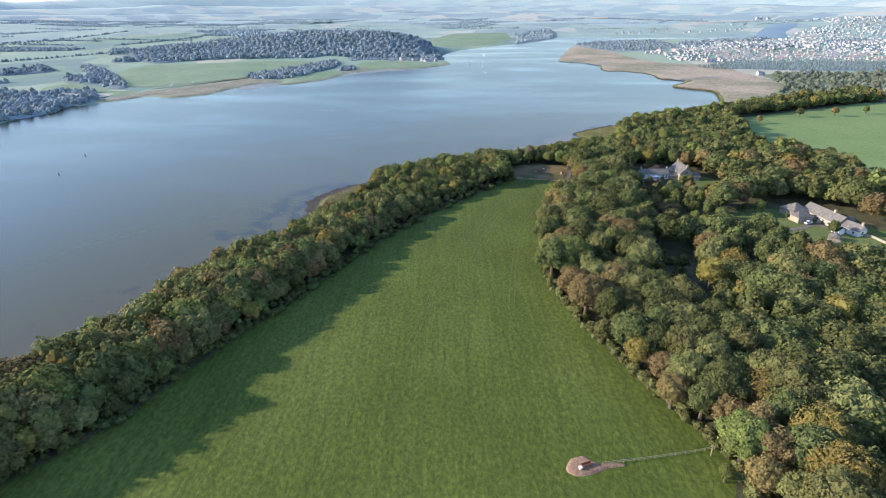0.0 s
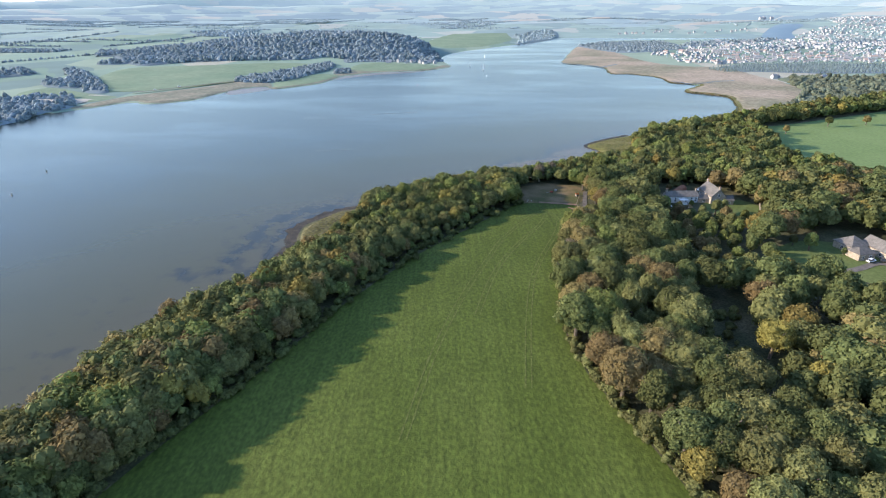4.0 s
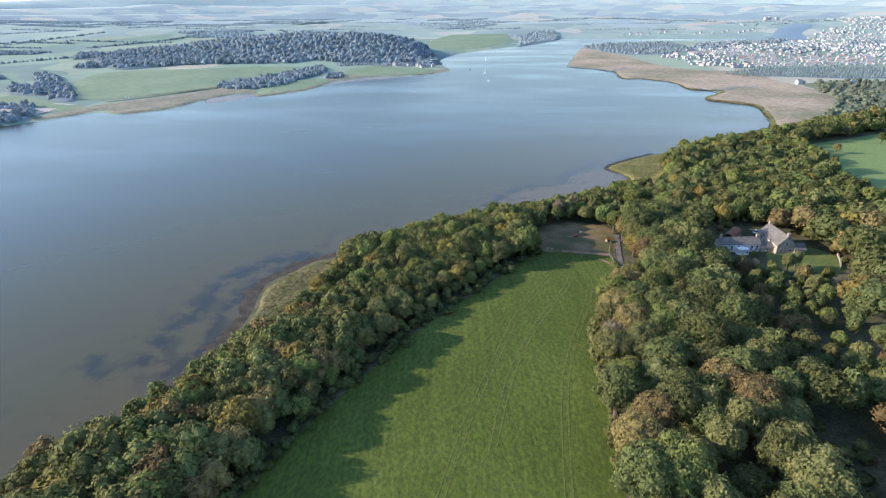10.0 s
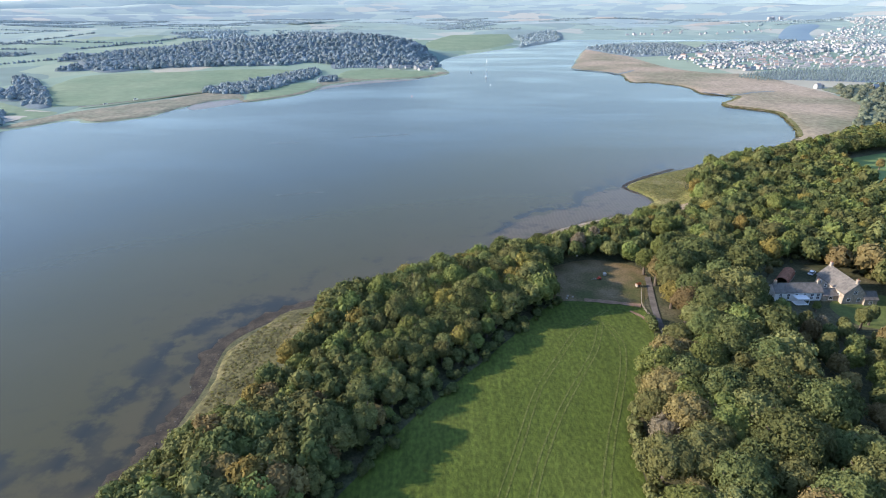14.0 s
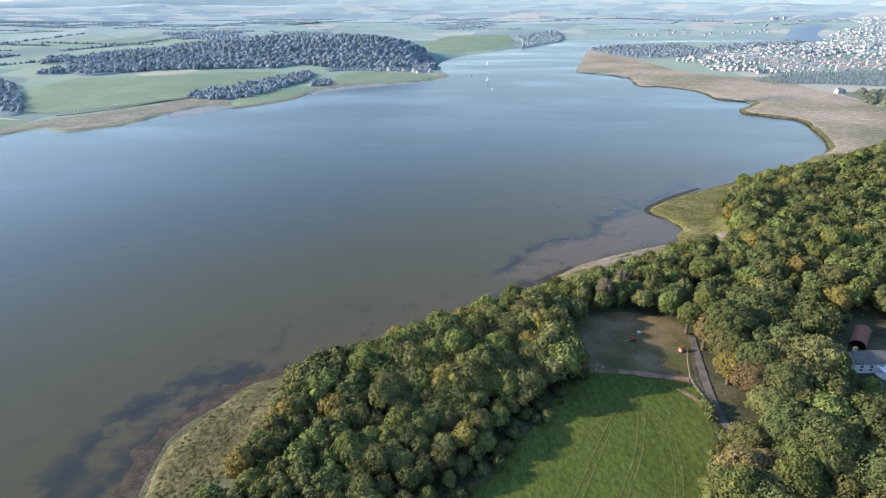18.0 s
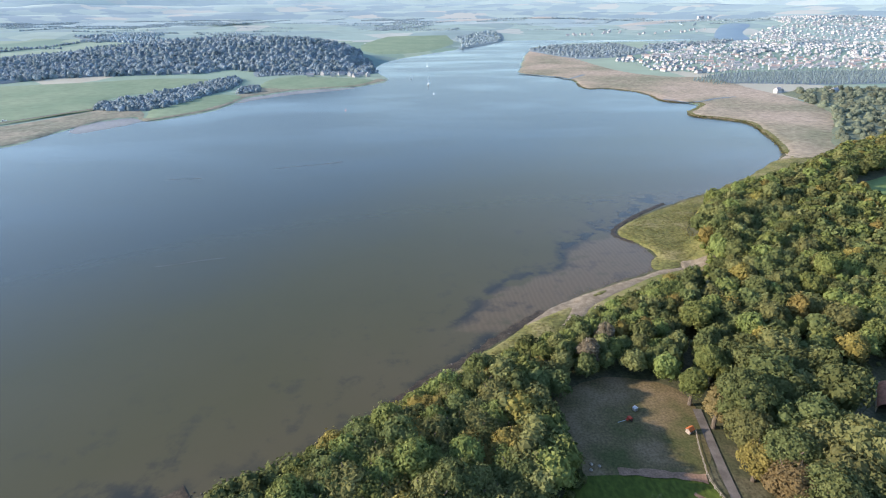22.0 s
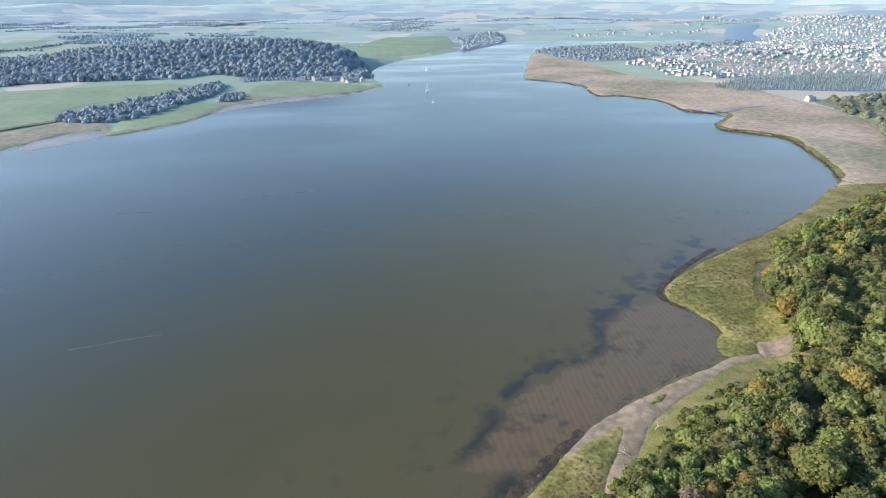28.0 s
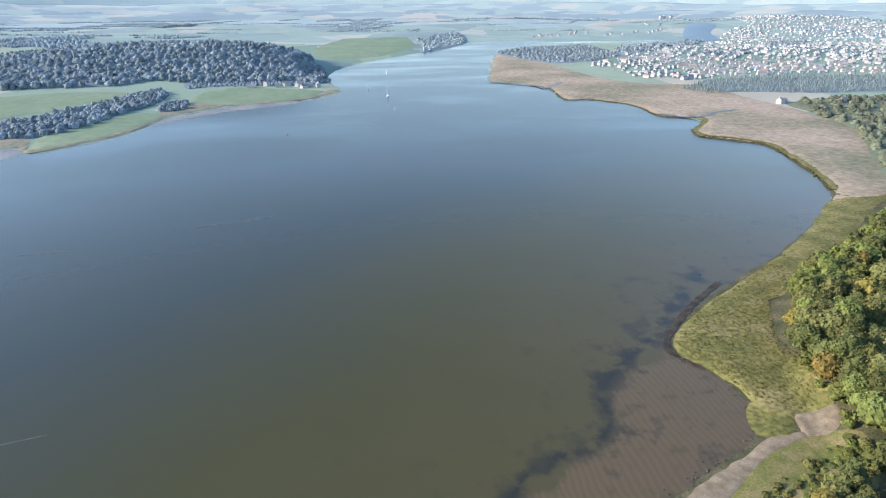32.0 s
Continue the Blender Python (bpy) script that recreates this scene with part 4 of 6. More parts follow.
# trees that stand out of the canopy by their colour
for x, y, kind, shape, size in ((81, 114, "gold", 2, 1.05), (104, 133, "fresh", 1, 1.0), (63, 93, "fresh", 3, 0.6), (60, 118, "brown", 1, 0.9), (47, 199, "brown", 1, 0.95), (53, 224, "fresh", 0, 0.9), (56, 201, "olive", 1, 1.0),
                                (61, 184, "brown", 1, 0.95), (57, 165, "brown", 2, 0.9), (53, 253, "pale", 1, 0.85), (70, 268, "brown", 1, 1.0), (61, 241, "gold", 0, 0.9), (69, 233, "fresh", 3, 0.9), (52, 233, "brown", 0, 1.0),
                                (72, 247, "dark", 1, 1.0), (89, 354, "fresh", 1, 1.05), (111, 358, "olive", 2, 1.0), (104, 332, "gold", 1, 0.9), (141, 371, "olive", 2, 1.0), (140, 424, "dark", 1, 1.0), (78, 373, "dark", 0, 1.0),
                                (98, 379, "fresh", 1, 1.0), (119, 396, "fresh", 0, 1.0), (128, 392, "dark", 1, 1.0), (155, 454, "olive", 1, 0.95), (67, 375, "pale", 4, 0.75), (44, 213, "brown", 3, 0.9), (50, 149, "olive", 3, 1.0)):
    spots.append((x, y, kind, shape, size, x * 29 % 360, 1.0))
lane_side = np.array([s[:2] for s in spots])
mix_belt = ["olive", "olive", "brown", "dark", "olive", "fresh", "dark", "olive", "gold", "dark", "olive", "fresh", "olive", "brown", "dark", "olive"]
mix_shore = ["fresh", "dark", "dark", "olive", "dark", "fresh", "dark", "olive", "fresh", "dark", "olive", "dark", "fresh", "olive", "fresh", "gold", "dark", "dark"]
mix_wood = ["dark", "dark", "olive", "dark", "brown", "dark", "olive", "dark", "dark", "dark", "olive", "dark", "dark", "olive", "dark", "fresh", "dark", "dark", "olive", "dark", "olive", "dark", "brown", "gold"]
mix_edge = ["olive", "brown", "olive", "olive", "brown", "fresh", "dark", "gold"]
r = random.Random(4)
for area, gap, seed, mix, holes in ((BELT, 4.3, 11, mix_belt, ()), (WOOD, 7.0, 12, mix_wood, GLADES), (WOOD, 5.3, 13, mix_shore, GLADES)):
    for x, y in scatter(area, gap, seed, holes, inset=1.5 if area is BELT else 1.0):
        if area is BELT:
            shape, size = r.choice([5, 7, 7, 0, 7, 6, 5, 0]), r.uniform(0.86, 1.12) * (1.16 if y > 312 and x < 42 and y < 362 else 0.83 if y > 262 else 1.42 if y < 128 else 1.24 if y < 205 else 1.02)
        elif (gap < 6) != (y > 350):
            continue
        elif gap < 6:
            shape, size = r.choice([0, 3, 7, 7, 5, 4, 3]), r.uniform(0.88, 1.15)
        else:
            shape, size = r.choice([0, 1, 1, 2, 2, 4, 2]), r.uniform(0.95, 1.25)
        if area is BELT and y < 310:
            # the belt falls away to low growth on the side of the field
            size *= 0.60 + 0.46 * float(step01(edge_distance(np.array([[x, y]]), np.array(FIELD, float))[0], 2.0, 11.0))
        if np.hypot(*(lane_side - (x, y)).T).min() < 4.8:
            continue
        sunny = area is WOOD and gap > 6 and y < 300 and edge_distance(np.array([[x, y]]), np.array(WOOD[1:11], float), closed=False)[0] < 15
        if 98 < x < 137 and 226 < y < 277:
            size *= 0.55
        spots.append((x, y, r.choice(mix_edge if sunny else mix_shore if y > 270 and area is BELT else mix), shape, size, r.uniform(0, 360), r.uniform(0.9, 1.08)))
for k, (x, y) in enumerate(scatter([(97, 274), (106, 300), (112, 322), (120, 306), (134, 300), (142, 288), (132, 270), (110, 264)], 6.5, 44, inset=0.5)):
    spots.append((x, y, ["dark", "olive", "dark", "fresh", "brown"][k % 5], 3, r.uniform(0.7, 1.05), r.uniform(0, 360), 1.0))
spots = [s for s in spots if math.hypot(s[0] - 98.5, s[1] - 183.5) > 8 and math.hypot(s[0] - 58, s[1] - 365) > 4]
levels = height(np.array([s[:2] for s in spots]))

# the nearest three hundred are trees of their own; the woods behind them are one mass
def nearness(s):
    return math.hypot(max(0, abs(s[0] - 3) - 20), max(0, 110 - s[1]))


order = sorted(range(len(spots)), key=lambda i: nearness(spots[i]) + (0 if spots[i][1] > 62 else 200))
is_belt = inside(np.array([s[:2] for s in spots]), np.array(BELT, float))
single = set([i for i in order if is_belt[i]][:150] + [i for i in order if not is_belt[i]][:150])
for i in sorted(single):
    x, y, kind, shape, size, turn, squash = spots[i]
    tree(x, y, levels[i], kind, shape, size, turn, squash, "trees of the shore belt" if is_belt[i] else "trees of the wood")
tree(98.5, 183.5, 6, "gold", 2, 0.98, 40, 1.0, "trees of the wood", "large golden yellow tree standing out of the dark wood")
tree(58, 365, 6, "pale", 4, 0.85, 10, 1.0, "trees of the shore belt", "pale half dead tree at the edge of the clearing")


def mid_model(kind, shape, distant):
    key = kind, shape, distant
    if key not in MID_TREES:
        radius, top, foot = SHAPES[shape]
        seed = 5000 + 100 * KINDS.index(kind) + shape
        MID_TREES[key] = crown_arrays(seed, radius, top, foot - 0.8, 7, 260, 1.2) if distant == 2 else crown_arrays(seed, radius, top, foot - 0.8, 9, 300 if shape > 4 else 620, 0.8) if distant else crown_arrays(seed, radius, top, foot - 0.8, 22, 700, 0.42) if shape > 4 else crown_arrays(seed, radius, top, foot - 0.8, 30, 1450, 0.44 if shape == 3 else 0.48)
    return MID_TREES[key]


def mass(name, places, mat, label, category="woodland", soft=False):
    """Many crowns as one mesh: places are rows of (verts, faces, x, y, z, size, turn, squash)."""
    vs, fs, tint, base = [], [], [], 0
    for v, f, x, y, z, size, turn, squash in places:
        c, s = math.cos(turn), math.sin(turn)
        w = np.column_stack([(v[:, 0] * c - v[:, 1] * s) * size + x, (v[:, 0] * s + v[:, 1] * c) * size + y, v[:, 2] * size * squash + z])
        vs.append(w)
        fs.append(f + base)
        tint.append(np.full(len(v), random.random()))
        base += len(v)
    me = mesh_of(name, np.concatenate(vs), np.concatenate(fs), mat, soft=soft, attrs={"tint": np.concatenate(tint)})
    return tagged(new(name, me), label, category, kind="stuff")


for kind in KINDS:
    rows = [(*mid_model(kind, s[3], 2 if s[0] > 225 and s[1] < 500 or s[0] > 300 else 1 if s[0] > 150 and s[1] < 370 or s[0] > 190 else 0), s[0], s[1], levels[i], s[4], radians(s[5]), s[6]) for i, s in enumerate(spots) if i not in single and s[2] == kind]
    if rows:
        mass("woodland", rows, LEAVES[kind], WORDS[kind].replace("tree", "trees", 1) + " of the deeper wood")

# undergrowth along the edges of wood and field
SHRUB = [crown_arrays(9000 + k, 1.6, 2.4, -0.4, 4, 170, 0.36) for k in range(3)]
for kind, line, count, wide in (("olive", [(68, 60), (68, 97), (66, 106), (58, 126), (52, 146), (46, 166), (41, 195), (44, 222), (47, 243), (49, 261), (57, 277), (67, 295)], 330, 3.4),
                                ("dark", [(-128, 40), (-103, 90), (-86, 114), (-76, 138), (-63, 164), (-49, 192), (-35, 222), (-19, 250), (-4, 272), (13, 293), (29, 314), (41, 328), (40, 343)], 400, 5.5),
                                ("fresh", [(-56, 270), (-51, 285), (-46, 300), (-42, 322), (-26, 333), (-6, 345), (16, 359), (35, 373), (62, 391), (92, 408), (120, 418), (138, 436), (150, 466), (180, 500)], 190, 2.2),
                                ("dark", [(70.6, 313), (70.2, 308), (70, 302), (70.5, 296), (73, 290)], 26, 1.2),
                                ("dark", [(82, 165), (83, 178), (84, 190), (90, 202), (97, 212)], 46, 14), ("olive", [(88, 168), (87, 184), (93, 198), (99, 208)], 34, 15),
                                ("olive", [(72, 250), (84, 262), (100, 280), (118, 300), (140, 300), (165, 300), (170, 330), (162, 362), (120, 352)], 110, 9)):
    path = smooth(line, step=1.0)
    at = np.array([path[r.randrange(len(path))] + (r.uniform(-wide, wide) * 0.5, r.uniform(-wide, wide) * 0.5) for k in range(count)])
    rows = [(*SHRUB[k % 3], x, y, z, r.uniform(0.5, 1.35), r.uniform(0, 6.28), r.uniform(0.7, 1.2)) for k, (x, y, z) in enumerate(np.column_stack([at, height(at)]))]
    mass("undergrowth", rows, LEAVES[kind], "bushes and bramble along the edge of the trees", "bushes")

# shrubs between the beach and the wood
THICKET = [(62, 390), (78, 405), (92, 414), (104, 420), (114, 424), (126, 428), (136, 428), (134, 420), (112, 408), (88, 397), (70, 386)]
at = scatter(THICKET, 2.3, 61, inset=0.3)
at = at[[noise.noise((x / 7, y / 7, 4)) > -0.12 for x, y in at]]
for k, kind in enumerate(("fresh", "dark", "olive")):
    some = at[k::3]
    mass("undergrowth", [(*SHRUB[i % 3], x, y, z, r.uniform(0.45, 1.2), r.uniform(0, 6.28), r.uniform(0.6, 1.0)) for i, (x, y, z) in enumerate(np.column_stack([some, height(some)]))], LEAVES[kind], "green shrubs between the beach and the wood", "bushes")

# ---- the far woods ----
def far_crown(seed, radius, top, foot, lobes, flakes, size):
    """A large spreading crown: broad rounded boughs with a ragged skin."""
    rr = np.random.default_rng(seed)
    c = rr.normal(size=(lobes, 3))
    c /= np.linalg.norm(c, axis=1)[:, None]
    c[:, 2] = np.abs(c[:, 2]) * 0.8
    c *= rr.uniform(0.40, 0.66, (lobes, 1))
    c[0] = (0, 0, 0.15)
    rad = rr.uniform(0.26, 0.40, lobes)
    rad[0] = 0.62
    scale = np.array([radius, radius, (top - foot) * 1.1])
    v = np.concatenate([c[k] * scale + ICO_V * rad[k] * radius * rr.uniform(0.90, 1.08, (len(ICO_V), 1)) * (1, 1, 1.15) for k in range(lobes)])
    f = np.concatenate([ICO_F + k * len(ICO_V) for k in range(lobes)])
    v[:, 2] = np.maximum(v[:, 2], -0.2) + foot
    k = rr.integers(0, lobes, flakes)
    d = rr.normal(size=(flakes, 3)) + (0, 0, 0.5)
    d /= np.linalg.norm(d, axis=1)[:, None]
    at = c[k] * scale + d * rad[k][:, None] * radius + (0, 0, foot)
    tri = at[:, None] + rr.normal(size=(flakes, 3, 3)) * size
    return np.concatenate([v, tri.reshape(-1, 3)]), np.concatenate([f, len(v) + np.arange(flakes * 3).reshape(-1, 3)])


FAR_LITE = [far_crown(7100 + k, 6.4, 9.5, -1.0, 2, 10, 0.9) for k in range(4)]
FAR_CROWN = [far_crown(7000 + k, 7.6, 12.0, -1.0, 8, 70, 0.6) for k in range(6)]


def cone_arrays(seed):
    rr = np.random.default_rng(seed)
    v, f, base = [], [], 0
    for k, (z, wide) in enumerate(((1, 2.6), (4, 2.1), (7, 1.5), (10, 0.9))):
        a = np.linspace(0, math.tau, 8)[:-1] + rr.uniform(0, 1)
        ring = np.column_stack([np.cos(a) * wide * rr.uniform(0.75, 1.15, 7), np.sin(a) * wide * rr.uniform(0.75, 1.15, 7), np.full(7, z - 0.5)])
        v += [ring, [[0, 0, z + 4.2]]]
        f += [[base + i, base + (i + 1) % 7, base + 7] for i in range(7)]
        base += 8
    return np.concatenate(v), np.array(f)


CONE = [cone_arrays(k) for k in range(3)]


def far_wood(name, area, gap, mat, models, label, seed, size=(0.75, 1.1), floor=True):
    q = scatter(area, gap, seed, inset=1)
    if len(q):
        z = height(q)
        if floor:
            # the sheet's colour carries the shade under the trees and the haze
            sheet("wood_floor", area, max(6, gap), 0.5, HAZED_FLOOR, "shaded floor under the far trees", "ground", wild=2)
            # added leaf-coloured sheet that keeps the shaded gaps between crowns from going dark
            if models is FAR_CROWN:
                low = sheet("woodland", area, 5.5, 2.4 * size[0], mat, "leafy sheet filling the gaps between the far crowns", "woodland", wild=2, relief=rough(9, 2.4 * size[0]))
                tagged(low, "leafy sheet filling the gaps between the far crowns", "woodland", kind="stuff")
        mass(name, [(*models[k % len(models)], x, y, z[k], r.uniform(*size), r.uniform(0, 6.28), r.uniform(0.85, 1.1)) for k, (x, y) in enumerate(q)], mat, label, soft=models is not CONE)


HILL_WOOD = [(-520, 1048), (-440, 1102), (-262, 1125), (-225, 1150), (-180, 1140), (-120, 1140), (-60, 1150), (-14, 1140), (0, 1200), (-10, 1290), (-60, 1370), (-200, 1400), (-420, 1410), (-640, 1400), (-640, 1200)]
far_wood("woodland", HILL_WOOD, 10.0, HAZED_LEAVES, FAR_CROWN, "dark broadleaf wood on the far hill", 31, (0.85, 1.2))
far_wood("woodland", [(-172, 1100), (-150, 1112), (-90, 1118), (-30, 1124), (0, 1150), (4, 1190), (-14, 1200), (-60, 1160), (-120, 1150), (-180, 1150)], 5.5, HAZED_LEAVES, FAR_LITE, "young even wood at the foot of the far hill", 41, (0.45, 0.62))
far_wood("woodland", [(-290, 858), (-266, 852), (-246, 850), (-226, 862), (-212, 896), (-200, 956), (-186, 992), (-184, 1060), (-200, 1090), (-222, 1060), (-240, 1010), (-256, 960), (-284, 920), (-300, 890)], 7.5, HAZED_LEAVES, FAR_CROWN,
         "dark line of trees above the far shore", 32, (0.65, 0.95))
far_wood("woodland", [(-170, 958), (-157, 956), (-145, 972), (-152, 1010), (-168, 1014), (-174, 985)], 6, HAZED_LEAVES, FAR_CROWN, "round clump of trees by the far shore", 33, (0.5, 0.8))
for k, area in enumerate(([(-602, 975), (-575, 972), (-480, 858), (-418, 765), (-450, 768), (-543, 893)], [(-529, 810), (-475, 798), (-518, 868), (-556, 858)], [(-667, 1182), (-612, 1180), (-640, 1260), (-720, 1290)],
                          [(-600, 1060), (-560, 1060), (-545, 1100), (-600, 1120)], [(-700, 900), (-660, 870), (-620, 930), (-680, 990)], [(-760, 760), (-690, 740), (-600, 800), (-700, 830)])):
    far_wood("woodland", area, 9, HAZED_LEAVES, FAR_CROWN, "trees between the far pastures", 340 + k, (0.7, 1.1))
far_wood("woodland", [(-425, 545), (-408, 590), (-412, 622), (-402, 664), (-436, 722), (-467, 722), (-495, 702), (-553, 720), (-700, 680), (-700, 480), (-520, 440)], 9, HAZED_LEAVES, FAR_CROWN, "dark wood on the far shore", 35)
far_wood("woodland", [(-748, 1816), (-588, 1722), (-480, 1700), (-480, 1760), (-571, 1850), (-640, 1900)], 12, HAZED_HEDGE_LEAVES, FAR_LITE, "dark wood behind the hill", 42, (0.9, 1.3))
far_wood("woodland", [(-480, 3760), (-340, 3740), (-100, 3740), (60, 3770), (40, 3840), (-420, 3840)], 16, HAZED_HEDGE_LEAVES, FAR_LITE, "wooded knoll on the skyline", 43, (0.9, 1.3))
far_wood("woodland", [(200, 1600), (225, 1760), (230, 1950), (380, 2100), (350, 1850)], 14, HAZED_HEDGE_LEAVES, FAR_CROWN, "dark wood over the narrow channel", 36)
far_wood("plantation", [(445, 945), (430, 989), (480, 1030), (530, 1062), (650, 1066), (860, 1030), (900, 930), (597, 925), (553, 934), (485, 955)], 5.2, HAZED_CONIFER, CONE, "even conifer plantation behind the reed marsh", 37, (0.36, 0.44))
far_wood("woodland", [(345, 1440), (345, 1540), (430, 1640), (600, 1660), (556, 1390), (515, 1366), (455, 1320), (379, 1316)], 11, HAZED_LEAVES, FAR_CROWN, "park trees between marsh and town", 38, (0.5, 0.85))
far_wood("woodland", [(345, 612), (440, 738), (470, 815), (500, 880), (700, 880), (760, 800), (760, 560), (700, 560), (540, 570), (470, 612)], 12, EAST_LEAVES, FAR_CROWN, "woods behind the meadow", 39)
HEDGE = [far_crown(7200 + k, 6.4, 7.5, -1.0, 1, 5, 0.9) for k in range(4)]
for k in range(330):
    x, y = r.uniform(-2400, 2300), r.uniform(1150, 3700)
    if -150 < x < 1700 and y < 2200 or -700 < x < 20 and y < 1600 or signed(np.array([[x, y]], float), SHORE)[0] > -30:
        continue
    a, w, turn = r.uniform(40, 190), r.choice([4, 4, 5, 8, 30]), r.choice([0.0, 0.12, -0.15, 1.2, 1.0])
    c, s = math.cos(turn), math.sin(turn)
    # beyond 1700 m the hedges take the paler, more haze-tinted leaves
    far_wood("woodland", [(x + u * c - v * s, y + u * s + v * c) for u, v in ((-a, -w), (a, -w), (a, w), (-a, w))], 7, HAZED_LEAVES if y < 1700 else HAZED_HEDGE_LEAVES, HEDGE, "hedges and copses in the far farmland", 150 + k, (0.5, 1.1), False)

# ---- buildings near by ----


def prism(bm, x0, x1, w, z0, z1, over=0.0, thick=0.0):
    """A gable roof along x, from eaves z0 to ridge z1; thick gives it a real edge."""
    h = w / 2 + over
    drop = over * (z1 - z0) / (w / 2)
    ring = [(-h, z0 - drop), (0, z1), (h, z0 - drop), (h, z0 - drop + thick), (0, z1 + thick * 1.15), (-h, z0 - drop + thick)]
    a = [bm.verts.new((x0 - over, y, z)) for y, z in ring]
    b = [bm.verts.new((x1 + over, y, z)) for y, z in ring]
    for k in range(6):
        m = (k + 1) % 6
        bm.faces.new((a[k], a[m], b[m], b[k]))
    for e in (a[::-1], b):
        bm.faces.new((e[0], e[1], e[4], e[5]) if e is b else (e[5], e[4], e[1], e[0]))
        bm.faces.new((e[1], e[2], e[3], e[4]) if e is b else (e[4], e[3], e[2], e[1]))
    return bm


def gable_walls(long, wide, eaves, ridge):
    bm = bmesh.new()
    h = wide / 2
    ring = [(-h, 0), (h, 0), (h, eaves), (0, ridge), (-h, eaves)]
    a = [bm.verts.new((-long / 2, y, z)) for y, z in ring]
    b = [bm.verts.new((long / 2, y, z)) for y, z in ring]
    for k in range(5):
        m = (k + 1) % 5
        bm.faces.new((a[m], a[k], b[k], b[m]))
    bm.faces.new(a)
    bm.faces.new(b[::-1])
    bmesh.ops.recalc_face_normals(bm, faces=bm.faces[:])
    return bm


def window(parent, x, y, z, wide, tall, face):
    """A window in a wall that looks along -y (face 'f'), +y ('b'), -x ('l') or +x ('r')."""
    turn = {"f": 0, "b": 180, "l": -90, "r": 90}[face]
    frame_bm = boxes((-wide / 2 - 0.09, -0.06, -tall / 2 - 0.09, -wide / 2, 0.04, tall / 2 + 0.09), (wide / 2, -0.06, -tall / 2 - 0.09, wide / 2 + 0.09, 0.04, tall / 2 + 0.09),
                     (-wide / 2, -0.06, tall / 2, wide / 2, 0.04, tall / 2 + 0.09), (-wide / 2 - 0.12, -0.12, -tall / 2 - 0.11, wide / 2 + 0.12, 0.04, -tall / 2 - 0.092),
                     (-0.03, -0.05, -tall / 2, 0.03, 0.02, tall / 2))
    w = part("window", frame_bm, WHITE_PAINT, parent, "white painted window frame")
    w.matrix_local = pose(x, y, z, 0, 0, turn)
    part("pane", boxes((-wide / 2, -0.02, -tall / 2, wide / 2, 0.012, tall / 2)), GLASS, w)


def house(name, x, y, z, turn, long, wide, eaves, ridge, wall, roof, label, windows=(), chimneys=(), category="house", group=""):
    base = new(name)
    base.matrix_world = pose(x, y, z, 0, 0, turn)
    part("wall", gable_walls(long, wide, eaves, ridge), wall, base)
    top = part("roof", prism(bmesh.new(), -long / 2, long / 2, wide, eaves, ridge, 0.3, 0.18), roof, base, "grey slate roof")
    bm = boxes((-long / 2 - 0.3, -0.12, ridge + 0.12, long / 2 + 0.3, 0.12, ridge + 0.28))
    part("ridge_tiles", bm, roof, top)
    for k in chimneys:
        c = part("chimney", boxes((k - 0.45, -0.4, ridge - 0.7, k + 0.45, 0.4, ridge + 1.2), (k - 0.55, -0.5, ridge + 1.2, k + 0.55, 0.5, ridge + 1.36)), STONE, top, "stone chimney stack")
        bm = bmesh.new()
        tube(bm, (k - 0.2, 0, ridge + 1.36), (k - 0.2, 0, ridge + 1.75), 0.13, 0.11)
        tube(bm, (k + 0.2, 0, ridge + 1.36), (k + 0.2, 0, ridge + 1.75), 0.13, 0.11)
        part("chimney_pot", bm, RUST, c)
    for w in windows:
        window(base, *w)
    return tagged(base, label, category, group)


# the white cottage, its stone barn, link and round-roofed shed
house("cottage", 128, 328.3, 6.1, 1, 17, 5.6, 3.4, 5.6, WHITEWASH, SLATE, "long white cottage with a slate roof among trees",
      [(k, -2.81, 2.3 if j else 1.2, 0.9, 1.0, "f") for k in (-6.5, -3.6, -0.7, 2.2, 5.0, 7.2) for j in (0, 1) if j or k != -0.7] , (-7.8, 8.0))
tagged(part("porch", boxes((-2.2, -6.0, 0, 2.4, -2.9, 0.12), (-2.2, -6.0, 2.3, 2.4, -2.9, 2.42), (-2.1, -5.9, 0.1, -1.98, -5.78, 2.3), (2.2, -5.9, 0.1, 2.32, -5.78, 2.3)), WHITE_PAINT,
            [o for o in scene.objects if o.name == "cottage"][0], "white open porch"))
barn = house("barn", 146, 330.5, 6.1, 90, 15.5, 7.6, 4.2, 8.0, STONE, SLATE, "tall stone barn with a pale slate roof beside the cottage",
             [(k, 3.81, 2.4, 0.9, 1.6, "b") for k in (-5, -1.5, 2, 5)] + [(-7.76, 0, 4.6, 1.0, 1.3, "l"), (-7.76, -1.8, 1.8, 1.0, 1.2, "l"), (-7.76, 1.8, 1.8, 1.0, 1.2, "l")], (-7.2, 7.2), "barn")
house("outhouse", 139.6, 327.6, 6.1, 0, 5.4, 5.0, 2.2, 3.6, STONE, SLATE, "low stone link between cottage and barn", [(0, -2.51, 1.3, 1.2, 1.0, "f")], (), "outbuilding")
house("outhouse", 151.6, 324.0, 6.1, 0, 4.5, 4.5, 2.4, 4.4, STONE, SLATE, "small stone lean-to at the end of the barn", [(0, -2.26, 1.2, 1.0, 0.9, "f")], (), "outbuilding")


